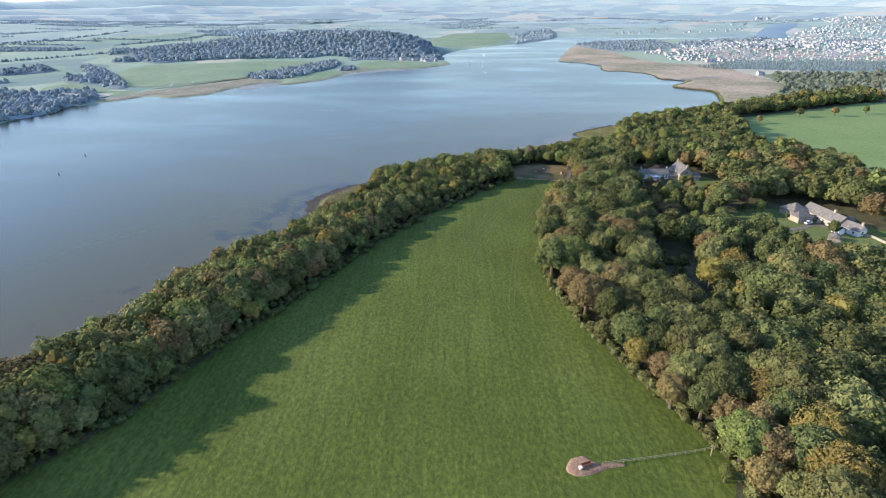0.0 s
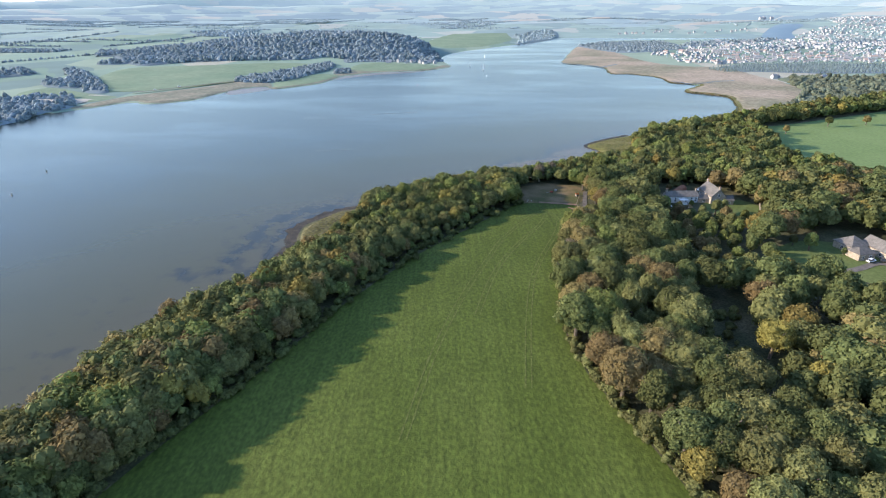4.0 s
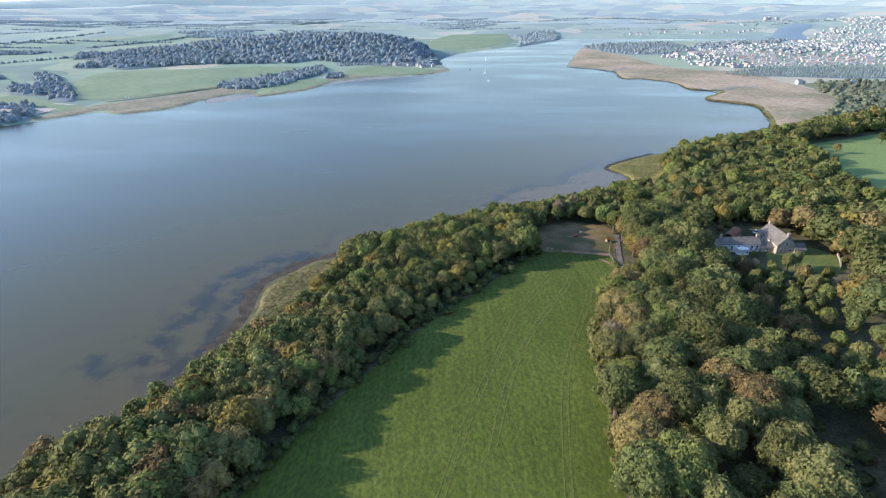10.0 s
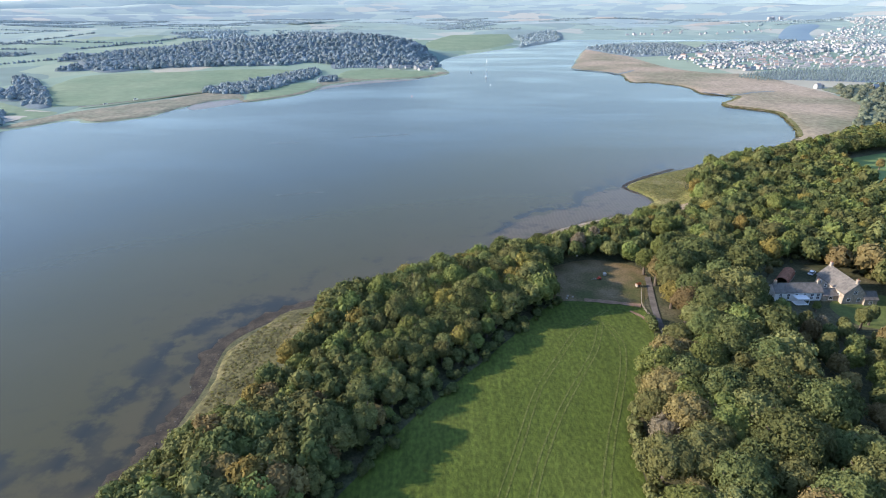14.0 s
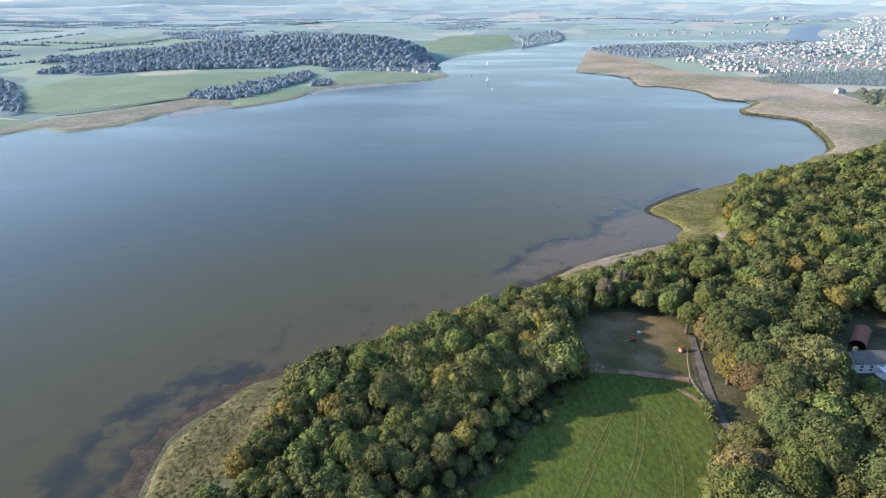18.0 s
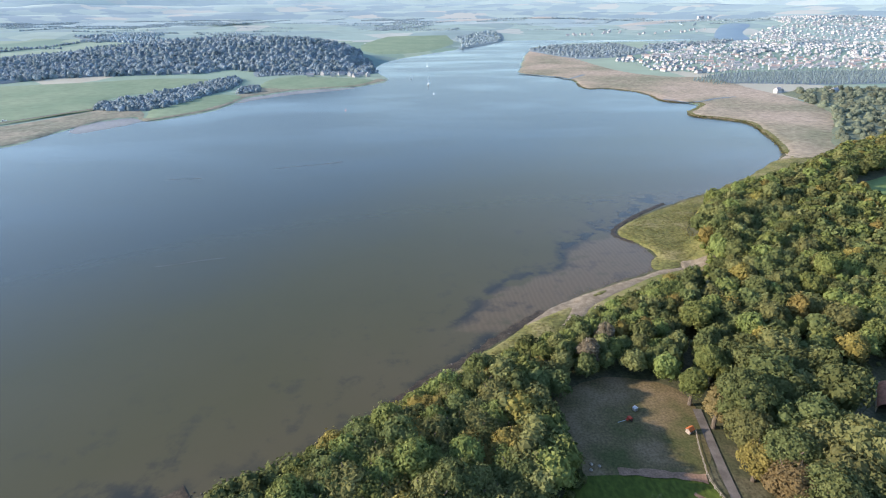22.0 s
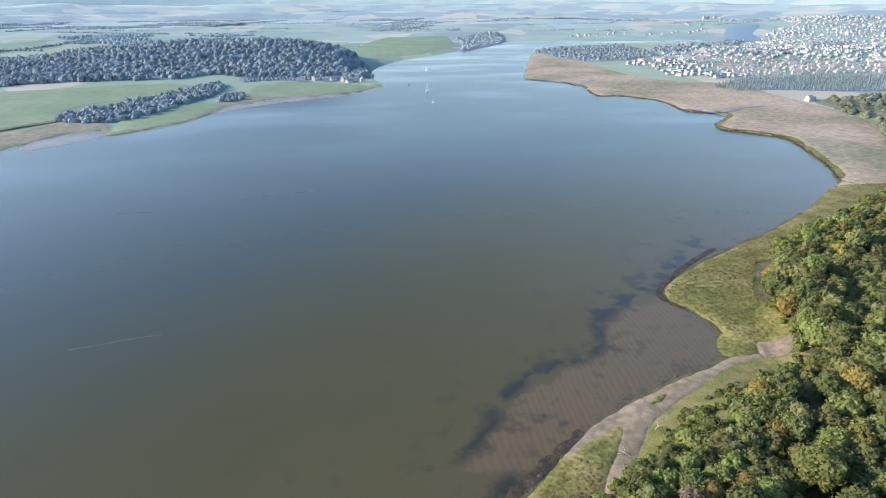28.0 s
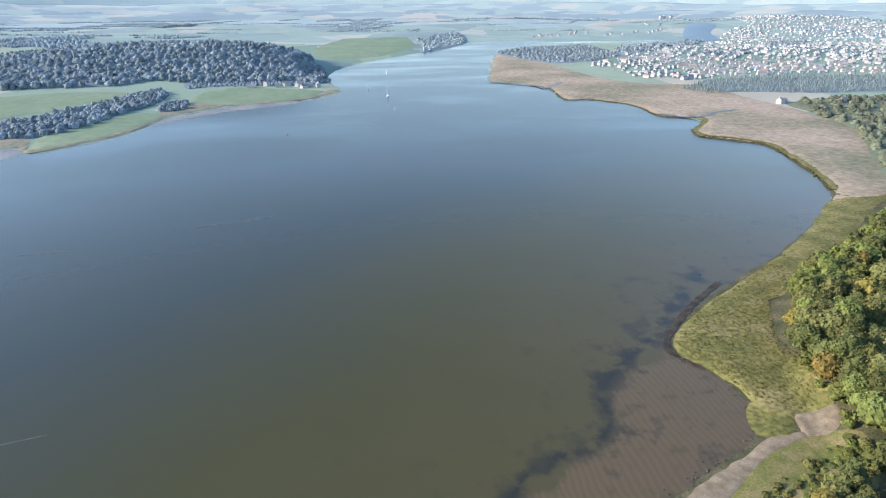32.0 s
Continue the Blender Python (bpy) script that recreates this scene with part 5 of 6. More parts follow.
def arched_shed(x, y, turn, long, wide):
    base = new("shed")
    base.matrix_world = pose(x, y, 6.1, 0, 0, turn)
    bm = bmesh.new()
    steps = 12
    for r0 in (wide / 2,):
        rows = []
        for e in (-long / 2, long / 2):
            rows.append([[bm.verts.new((e, rr * math.cos(math.pi * k / steps), 1.2 + rr * 0.95 * math.sin(math.pi * k / steps))) for k in range(steps + 1)] for rr in (r0, r0 - 0.06)])
        for k in range(steps):
            bm.faces.new((rows[0][0][k], rows[1][0][k], rows[1][0][k + 1], rows[0][0][k + 1]))
            bm.faces.new((rows[0][1][k + 1], rows[1][1][k + 1], rows[1][1][k], rows[0][1][k]))
            for e in (0, 1):
                bm.faces.new((rows[e][0][k], rows[e][0][k + 1], rows[e][1][k + 1], rows[e][1][k]))
    part("roof", bm, RUST, base, "rust-brown curved iron roof")
    part("wall", boxes((-long / 2, -wide / 2, 0, long / 2, -wide / 2 + 0.12, 1.25), (-long / 2, wide / 2 - 0.12, 0, long / 2, wide / 2, 1.25), (long / 2 - 0.14, -wide / 2 + 0.12, 0, long / 2 - 0.02, wide / 2 - 0.12, 2.4)),
         WEATHERED_WOOD, base)
    return tagged(base, "shed with a curved rusty iron roof", "shed")


arched_shed(132.5, 341.5, 48, 12, 4.6)

# the farmhouse: a hipped pavilion, a lower wing, the long house and its ends


def hipped(name, x, y, turn, long, wide, eaves, ridge, flat, wall, label, windows=()):
    """flat: the length of the ridge, 0 for a pyramid."""
    base = new(name)
    base.matrix_world = pose(x, y, 6.1, 0, 0, turn)
    part("wall", boxes((-long / 2, -wide / 2, 0, long / 2, wide / 2, eaves)), wall, base)
    bm = bmesh.new()
    o = 0.35
    low = [bm.verts.new(c) for c in ((-long / 2 - o, -wide / 2 - o, eaves - 0.05), (long / 2 + o, -wide / 2 - o, eaves - 0.05), (long / 2 + o, wide / 2 + o, eaves - 0.05), (-long / 2 - o, wide / 2 + o, eaves - 0.05))]
    rim = [bm.verts.new(v.co + Vector((0, 0, 0.16))) for v in low]
    tip = [bm.verts.new((-max(flat, 0.1) / 2, 0, ridge)), bm.verts.new((max(flat, 0.1) / 2, 0, ridge))]
    bm.faces.new(low[::-1])
    for k in range(4):
        bm.faces.new((low[k], low[(k + 1) % 4], rim[(k + 1) % 4], rim[k]))
    bm.faces.new((rim[0], rim[1], tip[1], tip[0]))
    bm.faces.new((rim[1], rim[2], tip[1]))
    bm.faces.new((rim[2], rim[3], tip[0], tip[1]))
    bm.faces.new((rim[3], rim[0], tip[0]))
    part("roof", bm, SLATE, base, "grey slate hipped roof")
    for w in windows:
        window(base, *w)
    return tagged(base, label, "house")


hipped("farm_wing", 177, 264, 12, 9.5, 9.0, 2.9, 6.4, 0, STONE, "square stone pavilion with a pyramid slate roof", [(-2.2, -4.51, 1.5, 1.1, 1.1, "f"), (2.2, -4.51, 1.5, 1.1, 1.1, "f"), (-4.76, 0, 1.5, 1.2, 1.1, "l")])
hipped("farm_wing", 175.2, 255.5, 12, 8.0, 6.4, 2.8, 4.9, 3.5, STONE, "low stone wing with a hipped slate roof", [(-2, -3.21, 1.5, 1.0, 1.1, "f"), (1.6, -3.21, 1.5, 1.0, 1.1, "f")])
house("farmhouse", 186.4, 254, 6.1, -81, 22, 7.0, 3.2, 6.2, STONE, SLATE, "long stone farmhouse with a pale slate roof beside a lawn",
      [(k, -3.51, 1.6, 1.1, 1.2, "f") for k in (-8, -4.5, -1, 2.5, 6, 9)], (4.5,))
house("farm_annex", 191.5, 247, 6.1, 9, 6.0, 5.0, 2.6, 4.8, WEATHERED_WOOD, SLATE, "timber clad annex behind the farmhouse", [(0, -2.51, 1.4, 1.2, 1.0, "f")], (), "outbuilding")
house("farm_annex", 190.0, 239, 6.1, -70, 8.5, 5.5, 2.7, 5.0, WHITEWASH, SLATE, "white rendered end of the farmhouse with a slate roof", [(-2, -2.76, 1.4, 1.0, 1.1, "f"), (2, -2.76, 1.4, 1.0, 1.1, "f"), (4.26, 0, 1.5, 1.2, 1.2, "r")], (3.4,), "outbuilding")
house("sun_room", 183.2, 239.5, 6.1, -80, 4.5, 3.2, 2.3, 3.2, WHITE_PAINT, GLASS, "white framed glass sun room on the farmhouse", [(-1, -1.61, 1.2, 1.6, 1.7, "f"), (1, -1.61, 1.2, 1.6, 1.7, "f")], (), "conservatory")

gazebo = new("gazebo")
gazebo.matrix_world = pose(176, 230.5, 6.1)
bm = bmesh.new()
tip = bm.verts.new((0, 0, 4.0))
ring = [bm.verts.new((2.9 * math.cos(k * math.tau / 10), 2.9 * math.sin(k * math.tau / 10), 2.3)) for k in range(10)]
under = [bm.verts.new(v.co * 0.98 - Vector((0, 0, 0.1))) for v in ring]
for k in range(10):
    bm.faces.new((ring[k], ring[(k + 1) % 10], tip))
    bm.faces.new((under[(k + 1) % 10], under[k], ring[k], ring[(k + 1) % 10])[::-1])
bm.faces.new(under[::-1])
part("roof", bm, SLATE, gazebo, "round grey cone roof")
for k in range(8):
    a = k * math.tau / 8
    bm = bmesh.new()
    tube(bm, (2.4 * math.cos(a), 2.4 * math.sin(a), 0), (2.4 * math.cos(a), 2.4 * math.sin(a), 2.3), 0.09, 0.08)
    part("post", bm, WEATHERED_WOOD, gazebo)
bm = bmesh.new()
tube(bm, (0, 0, -0.1), (0, 0, 0.15), 2.7, 2.7, 16)
part("base_plate", bm, STONE, gazebo)
tagged(gazebo, "round garden pavilion with a cone roof on the lawn", "gazebo")


def wall_run(name, line, tall, thick, mat, label, category="wall", z=6.05):
    bm = bmesh.new()
    p = smooth(line, step=1.5)
    n = np.gradient(p, axis=0)
    n = np.column_stack([-n[:, 1], n[:, 0]]) / np.linalg.norm(n, axis=1)[:, None] * thick / 2
    rows = []
    for a, d in zip(p, n):
        top = tall * random.uniform(0.94, 1.05)
        rows.append([bm.verts.new((*(a + d), z)), bm.verts.new((*(a + d), z + top)), bm.verts.new((*(a - d), z + top)), bm.verts.new((*(a - d), z))])
    for a, b in zip(rows, rows[1:]):
        for k in range(3):
            bm.faces.new((a[k], b[k], b[k + 1], a[k + 1]))
    bm.faces.new(rows[0])
    bm.faces.new(rows[-1][::-1])
    bmesh.ops.recalc_face_normals(bm, faces=bm.faces[:])
    return tagged(part(name, bm, mat, None), label, category)


wall_run("garden_wall", [(191, 236), (195, 234), (196, 228), (197, 221), (199, 214)], 1.1, 0.5, STONE, "low pale stone garden wall by the farmhouse")
wall_run("garden_wall", [(160, 308), (164, 314), (168, 322)], 0.8, 0.5, STONE, "low stone wall beside the cottage lawn")


def ribbon(name, line, wide, lift, mat, label, category, kind="structure", ragged=0.0):
    p = smooth(line, step=1.5)
    n = np.gradient(p, axis=0)
    n = np.column_stack([-n[:, 1], n[:, 0]]) / np.linalg.norm(n, axis=1)[:, None]
    w = wide / 2 * (1 + ragged * np.array([noise.noise((x / 2.5, y / 2.5, 3)) for x, y in p]))[:, None]
    left, right = p + n * w, p - n * w
    z = np.maximum(height(p), 0.05) + lift
    v = np.concatenate([np.column_stack([left, z]), np.column_stack([p, z + 0.012]), np.column_stack([right, z])])
    m = len(p)
    i = np.arange(m - 1)
    f = np.concatenate([np.stack([i + m, i + m + 1, i + 1, i], 1), np.stack([i + 2 * m, i + 2 * m + 1, i + m + 1, i + m], 1)])
    return tagged(new(name, mesh_of(name, v, f, mat, soft=True)), label, category, kind=kind)


ribbon("road", [(81, 345), (78.3, 334), (76.5, 326.6), (74.6, 318), (73.4, 311), (72.9, 303), (74.5, 297), (80, 288), (88, 280), (98, 275)], 2.2, 0.2, ASPHALT, "narrow worn tarmac lane beside the field", "road")
ribbon("road", [(140, 236), (150, 242.5), (161, 242.5), (168, 244.5), (178, 249), (184, 246)], 3.2, 0.25, ASPHALT, "curved grey drive across the lawn", "road")
ribbon("track", [(71, 322.5), (64, 324.5), (55, 326.5), (52, 327)], 2.4, 0.22, BARE_EARTH, "bare earth track between field and clearing", "track", ragged=0.5)
ribbon("track", [(66, 319), (69, 315), (70, 311)], 1.3, 0.17, BARE_EARTH, "bare worn patch in the corner of the field", "track", ragged=0.7)
ribbon("verge", [(68.5, 80), (68.2, 97), (66, 107), (58.2, 127), (52.2, 147), (46.2, 167), (41.2, 195), (44, 222), (47, 243), (49, 261), (57, 277), (67, 294)], 1.3, 0.2, ROUGH_GRASS, "strip of dry tan grass along the edge of the wood", "grass", ragged=0.8)
ribbon("verge", [(-384, 756), (-356, 780), (-294, 860), (-250, 900)], 5, 1.6, ASPHALT, "far shore road", "road")

# wheel tracks across the field, in pairs
for line in ([(58, 320), (46, 308), (36, 292), (27, 276), (19, 255), (8, 225), (-2, 190), (-10, 150)], [(55, 312), (57, 300), (54, 287), (47, 269), (42, 257), (35, 236), (29, 205), (24, 170)],
             [(54, 312), (48, 296), (40, 282), (30, 264), (20, 240), (12, 210)]):
    for side in (-0.9, 0.9):
        ribbon("wheel_track", [(x + side, y) for x, y in line], 0.42, 0.165, TRACK_GRASS, "faint wheel track pressed into the grass", "track", ragged=0.9)

# the gate corner: fence, hut, farm machine, box


def post_fence(name, line, tall, gap, rails, label, mat=WEATHERED_WOOD):
    base = new(name)
    p = smooth(line, step=0.25)
    far = np.concatenate([[0], np.cumsum(np.hypot(*np.diff(p, axis=0).T))])
    at = np.column_stack([np.interp(np.arange(0, far[-1], gap), far, p[:, k]) for k in (0, 1)])
    z = height(at)
    for (x, y), h in zip(at, z):
        bm = bmesh.new()
        tube(bm, (x, y, h - 0.3), (x, y, h + tall), 0.07, 0.06, 6)
        part("post", bm, mat, base)
    for up in rails:
        bm = bmesh.new()
        for (a, b, h0, h1) in zip(at, at[1:], z, z[1:]):
            tube(bm, (*a, h0 + up), (*b, h1 + up), 0.045, 0.045, 5)
        part("rail", bm, mat, base)
    return tagged(base, label, "fence")


post_fence("fence", [(76.2, 337), (74.2, 332), (72.6, 327), (71.2, 322), (71.4, 316), (72, 309)], 1.2, 2.0, (0.5, 1.0), "pale timber fence beside the lane")
post_fence("fence", [(37, 98.2), (46, 99.5), (55, 101), (63, 102.6), (67, 103.5)], 1.1, 2.6, (0.6, 1.0), "post and wire fence across the field")
bm = bmesh.new()
tube(bm, (63.4, 101.0, 5.8), (63.4, 101.0, 9.4), 0.13, 0.11, 8)
box(bm, 62.9, 100.9, 9.0, 63.9, 101.1, 9.15)
tagged(part("pole", bm, WEATHERED_WOOD, None), "short pale wooden pole at the fence", "pole")
sheet("bare_patch", [(28, 97), (30, 100), (33.5, 100.5), (36, 98.5), (41, 99), (42.5, 98), (38, 96.8), (34.5, 95), (30, 94.8)], 0.5, 0.5, BARE_EARTH, "trampled reddish bare earth round the feeder", "ground", wild=0.7)

feeder = new("cattle_feeder")
feeder.matrix_world = pose(33, 97.6, 6.62, 0, 0, 20)
part("trough", boxes((-1.4, -0.4, 0.25, 1.4, -0.34, 0.7), (-1.4, 0.34, 0.25, 1.4, 0.4, 0.7), (-1.4, -0.34, 0.25, -1.34, 0.34, 0.7), (1.34, -0.34, 0.25, 1.4, 0.34, 0.7), (-1.34, -0.34, 0.25, 1.34, 0.34, 0.31)), RUST, feeder, "dull rusty trough")
for x in (-1.2, 1.2):
    for y in (-0.33, 0.33):
        part("leg", boxes((x - 0.05, y - 0.05, -0.1, x + 0.05, y + 0.05, 0.25)), RUST, feeder)
tagged(feeder, "rusty metal cattle feeder on bare earth in the field", "trough")
bucket = new("tub")
bucket.matrix_world = pose(31.4, 96.6, 6.6)
bm = bmesh.new()
tube(bm, (0, 0, 0), (0, 0, 0.5), 0.34, 0.44, 12)
part("shell", bm, WHITE_PAINT, bucket)
bm = bmesh.new()
tube(bm, (0, 0, 0.5), (0, 0, 0.56), 0.47, 0.47, 12)
part("rim", bm, WHITE_PAINT, bucket)
tagged(bucket, "white feed tub on the bare earth", "tub")

hut = new("hut")
hut.matrix_world = pose(74.6, 337.0, 6.25, 0, 0, 25) @ Matrix.Diagonal((0.68, 0.68, 0.68, 1))
part("wall", boxes((-1.2, -0.9, 0, 1.2, 0.9, 1.7)), WEATHERED_WOOD, hut)
part("roof", prism(bmesh.new(), -1.2, 1.2, 1.8, 1.7, 2.4, 0.25, 0.06), ORANGE_PAINT, hut, "orange roof")
part("door", boxes((-0.4, -0.95, 0.05, 0.4, -0.905, 1.55)), DARK_PAINT, hut)
tagged(hut, "small hut with an orange roof beside the lane", "hut")

machine = new("farm_implement")
machine.matrix_world = pose(61.5, 343, 6.25, 0, 0, 15) @ Matrix.Diagonal((0.75, 0.75, 0.75, 1))
part("chassis", boxes((-1.3, -0.5, 0.5, 1.3, 0.5, 0.65), (-0.4, -0.7, 0.65, 0.7, 0.7, 1.3)), RED_PAINT, machine, "red painted body")
part("drawbar", boxes((-4.6, -0.06, 0.45, -1.3, 0.06, 0.57)), STEEL, machine)
for y in (-0.75, 0.75):
    bm = bmesh.new()
    tube(bm, (0.3, y - 0.12, 0.42), (0.3, y + 0.12, 0.42), 0.45, 0.45, 16)
    w = part("wheel", bm, DARK_PAINT, machine, "black rubber tyre")
    bm = bmesh.new()
    tube(bm, (0.3, y - 0.14, 0.42), (0.3, y + 0.14, 0.42), 0.2, 0.2, 12)
    part("rim", bm, RED_PAINT, w)
tagged(machine, "red farm implement parked in the clearing", "machine")
bm = boxes((-0.5, -0.5, 0, 0.5, 0.5, 0.9), (-0.55, -0.55, 0.9, 0.55, 0.55, 0.97))
crate = part("crate", bm, STEEL, None)
crate.matrix_world = pose(64.6, 346.5, 6.25, 0, 0, 30)
tagged(crate, "pale box standing in the clearing", "box")
for k, (x, y) in enumerate(((46.5, 329.6), (48.2, 328.8), (45.8, 327.9))):
    bm = bmesh.new()
    bmesh.ops.create_icosphere(bm, subdivisions=2, radius=0.42)
    for v in bm.verts:
        v.co *= 1 + 0.25 * noise.noise(v.co * 2 + Vector((k, 0, 0)))
        v.co.z *= 0.6
    rock = part("boulder", bm, STONE, None)
    rock.matrix_world = pose(x, y, 6.45)
    tagged(rock, "pale boulder at the edge of the clearing", "rock", "boulders of the clearing")


def car(x, y, z, turn, paint, label):
    base = new("car")
    base.matrix_world = pose(x, y, z, 0, 0, turn)
    bm = boxes((-2.1, -0.85, 0.35, 2.1, 0.85, 0.9))
    bmesh.ops.bevel(bm, geom=bm.edges[:], offset=0.14, segments=2, affect="EDGES")
    part("body", bm, paint, base)
    bm = bmesh.new()
    low = [bm.verts.new(c) for c in ((-1.7, -0.78, 0.88), (1.1, -0.78, 0.88), (1.1, 0.78, 0.88), (-1.7, 0.78, 0.88))]
    top = [bm.verts.new(c) for c in ((-1.3, -0.62, 1.45), (0.45, -0.62, 1.45), (0.45, 0.62, 1.45), (-1.3, 0.62, 1.45))]
    bm.faces.new(top)
    for k in range(4):
        bm.faces.new((low[k], low[(k + 1) % 4], top[(k + 1) % 4], top[k]))
    cabin = part("cabin", bm, GLASS, base, "dark glazed cabin")
    part("roof_panel", boxes((-1.3, -0.62, 1.455, 0.45, 0.62, 1.5)), paint, cabin)
    for wx in (-1.3, 1.3):
        for wy in (-0.82, 0.82):
            bm = bmesh.new()
            tube(bm, (wx, wy - 0.1, 0.32), (wx, wy + 0.1, 0.32), 0.32, 0.32, 14)
            part("wheel", bm, DARK_PAINT, base)
    return tagged(base, label, "car")


car(181.5, 251.0, 6.4, 60, DARK_PAINT, "dark car parked by the farmhouse")
car(176.2, 250.3, 6.4, 20, WHITE_PAINT, "white car parked at the low wing")
car(118.5, 317, 6.1, 100, WHITE_PAINT, "white car parked in the shade before the cottage")
car(146.2, 346.6, 6.1, 40, WHITE_PAINT, "white van parked behind the cottage")
car(-360, 766, 3.9, 40, WHITE_PAINT, "white car on the far shore road")
car(-343, 797, 3.9, 50, WHITE_PAINT, "white car on the far shore road")

# single trees of gardens and meadow
for x, y, kind, shape, size, label in ((158, 262.5, "fresh", 3, 0.95, "round yellow-green garden tree on the lawn"), (154, 268, "olive", 3, 0.6, "small round garden tree"), (178.5, 236, "dark", 3, 0.85, "dark green garden tree by the farmhouse"),
                                       (137, 306, "olive", 4, 0.7, "tall garden tree before the cottage"), (142, 309, "olive", 4, 0.62, "tall garden tree before the cottage"), (147, 297, "fresh", 3, 0.7, "leafy garden tree beside the lawn"),
                                       (123, 305, "pale", 4, 0.5, "pale feathery garden tree before the cottage"), (129.5, 304, "olive", 4, 0.52, "slim garden tree before the cottage"), (129, 297, "dark", 3, 0.5, "dark green rounded garden bush"), (136, 290, "olive", 3, 0.55, "round garden bush at the lawn"), (130, 318, "fresh", 3, 0.45, "small leafy garden bush"), (170, 258, "dark", 3, 0.4, "clipped dark garden bush"), (128, 345, "brown", 3, 0.5, "small red-brown garden tree by the shed"),
                                       (277, 491, "brown", 3, 0.85, "lone tree in the meadow with a pale trunk"), (329, 519, "dark", 0, 0.8, "lone tree in the meadow"), (364, 523, "brown", 0, 0.8, "lone tree in the meadow"), (400, 533, "dark", 3, 0.9, "lone tree in the meadow")):
    tree(x, y, float(height(np.array([[x, y]], float))[0]), kind, shape, size, x * 7 % 360, 1.0, "", label)

# ---- far buildings ----
TOWN = {}


def far_house(x, y, z, turn, model, size, label, group, name="house"):
    if model not in TOWN:
        long, wide, eaves, ridge = ((11, 7.5, 3.2, 6.0), (9, 7, 5.2, 7.8), (18, 8, 5.2, 8.0), (13, 8, 2.8, 5.2), (30, 9, 5.0, 7.6))[model % 5]
        wall = bpy.data.meshes.new("wall")
        bm = gable_walls(long, wide, eaves, ridge)
        bm.to_mesh(wall)
        bm.free()
        wall.materials.append(TOWN_WALL)
        roof = bpy.data.meshes.new("roof")
        bm = prism(bmesh.new(), -long / 2, long / 2, wide, eaves, ridge, 0.35, 0.25)
        for k in (-long * 0.4, long * 0.4):
            box(bm, k - 0.4, -0.5, ridge - 0.5, k + 0.4, 0.5, ridge + 1.1)
        bm.to_mesh(roof)
        bm.free()
        roof.materials.append(RED_ROOF if model >= 5 else PALE_ROOF)
        TOWN[model] = wall, roof
    base = new(name)
    base.matrix_world = pose(x, y, z, 0, 0, turn) @ Matrix.Diagonal((size, size, size, 1))
    for word, data in zip(("wall", "roof"), TOWN[model]):
        new(word, data).parent = base
    return tagged(base, label, "house", group)


TOWN_AREA = [(432, 1262), (436, 1172), (444, 1110), (500, 1064), (700, 1090), (860, 1050), (1150, 1180), (1500, 1500), (1750, 2000), (1900, 2500), (1600, 2560), (1400, 2150), (1130, 1900), (1000, 1700), (700, 1650), (640, 1560), (560, 1340)]
# streets: each quarter of the town has rows of houses at its own angle
QUARTERS = np.array([(r.uniform(430, 1800), r.uniform(1060, 2500)) for k in range(42)])
spots_town, turns = [], []
for x, y in scatter(TOWN_AREA, 40, 77, inset=2):
    k = int(np.argmin(np.hypot(*(QUARTERS - (x, y)).T)))
    a = (k * 37 % 90) - 30
    c, s = math.cos(radians(a)), math.sin(radians(a))
    for u in (-16, 0, 16):
        for v in (-10, 10):
            if r.random() < (0.78 if y < 1560 else 0.42):
                spots_town.append((x + u * c - v * s + r.uniform(-1, 1), y + u * s + v * c + r.uniform(-1, 1)))
                turns.append(a + r.choice([0, 0, 0, 90]))
spots_town, turns = np.array(spots_town), np.array(turns)
rank = np.argsort(spots_town[:, 1] + 0.3 * np.abs(spots_town[:, 0] - 500))
spots_town, turns = spots_town[rank], turns[rank]
level = height(spots_town)
rest_wall, rest_roof = [], []
for k, ((x, y), z) in enumerate(zip(spots_town, level)):
    row = turns[k]
    model, size = r.choice([0, 1, 1, 0, 2, 3, 3, 5, 6, 7]), r.uniform(0.52, 0.72)
    if k < 290:
        far_house(x, y, z + 0.2, row, model, size, "white rendered town house with a grey roof" if model < 5 else "white rendered town house with a red-brown roof", "houses of the town")
    elif k < 3200:
        c, s = math.cos(radians(row)), math.sin(radians(row))
        far_house_size = ((11, 7.5, 3.2, 6.0), (9, 7, 5.2, 7.8), (18, 8, 5.2, 8.0), (13, 8, 2.8, 5.2), (30, 9, 5.0, 7.6))[model % 5]
        rest_wall.append((x, y, z, c, s, size, *far_house_size))


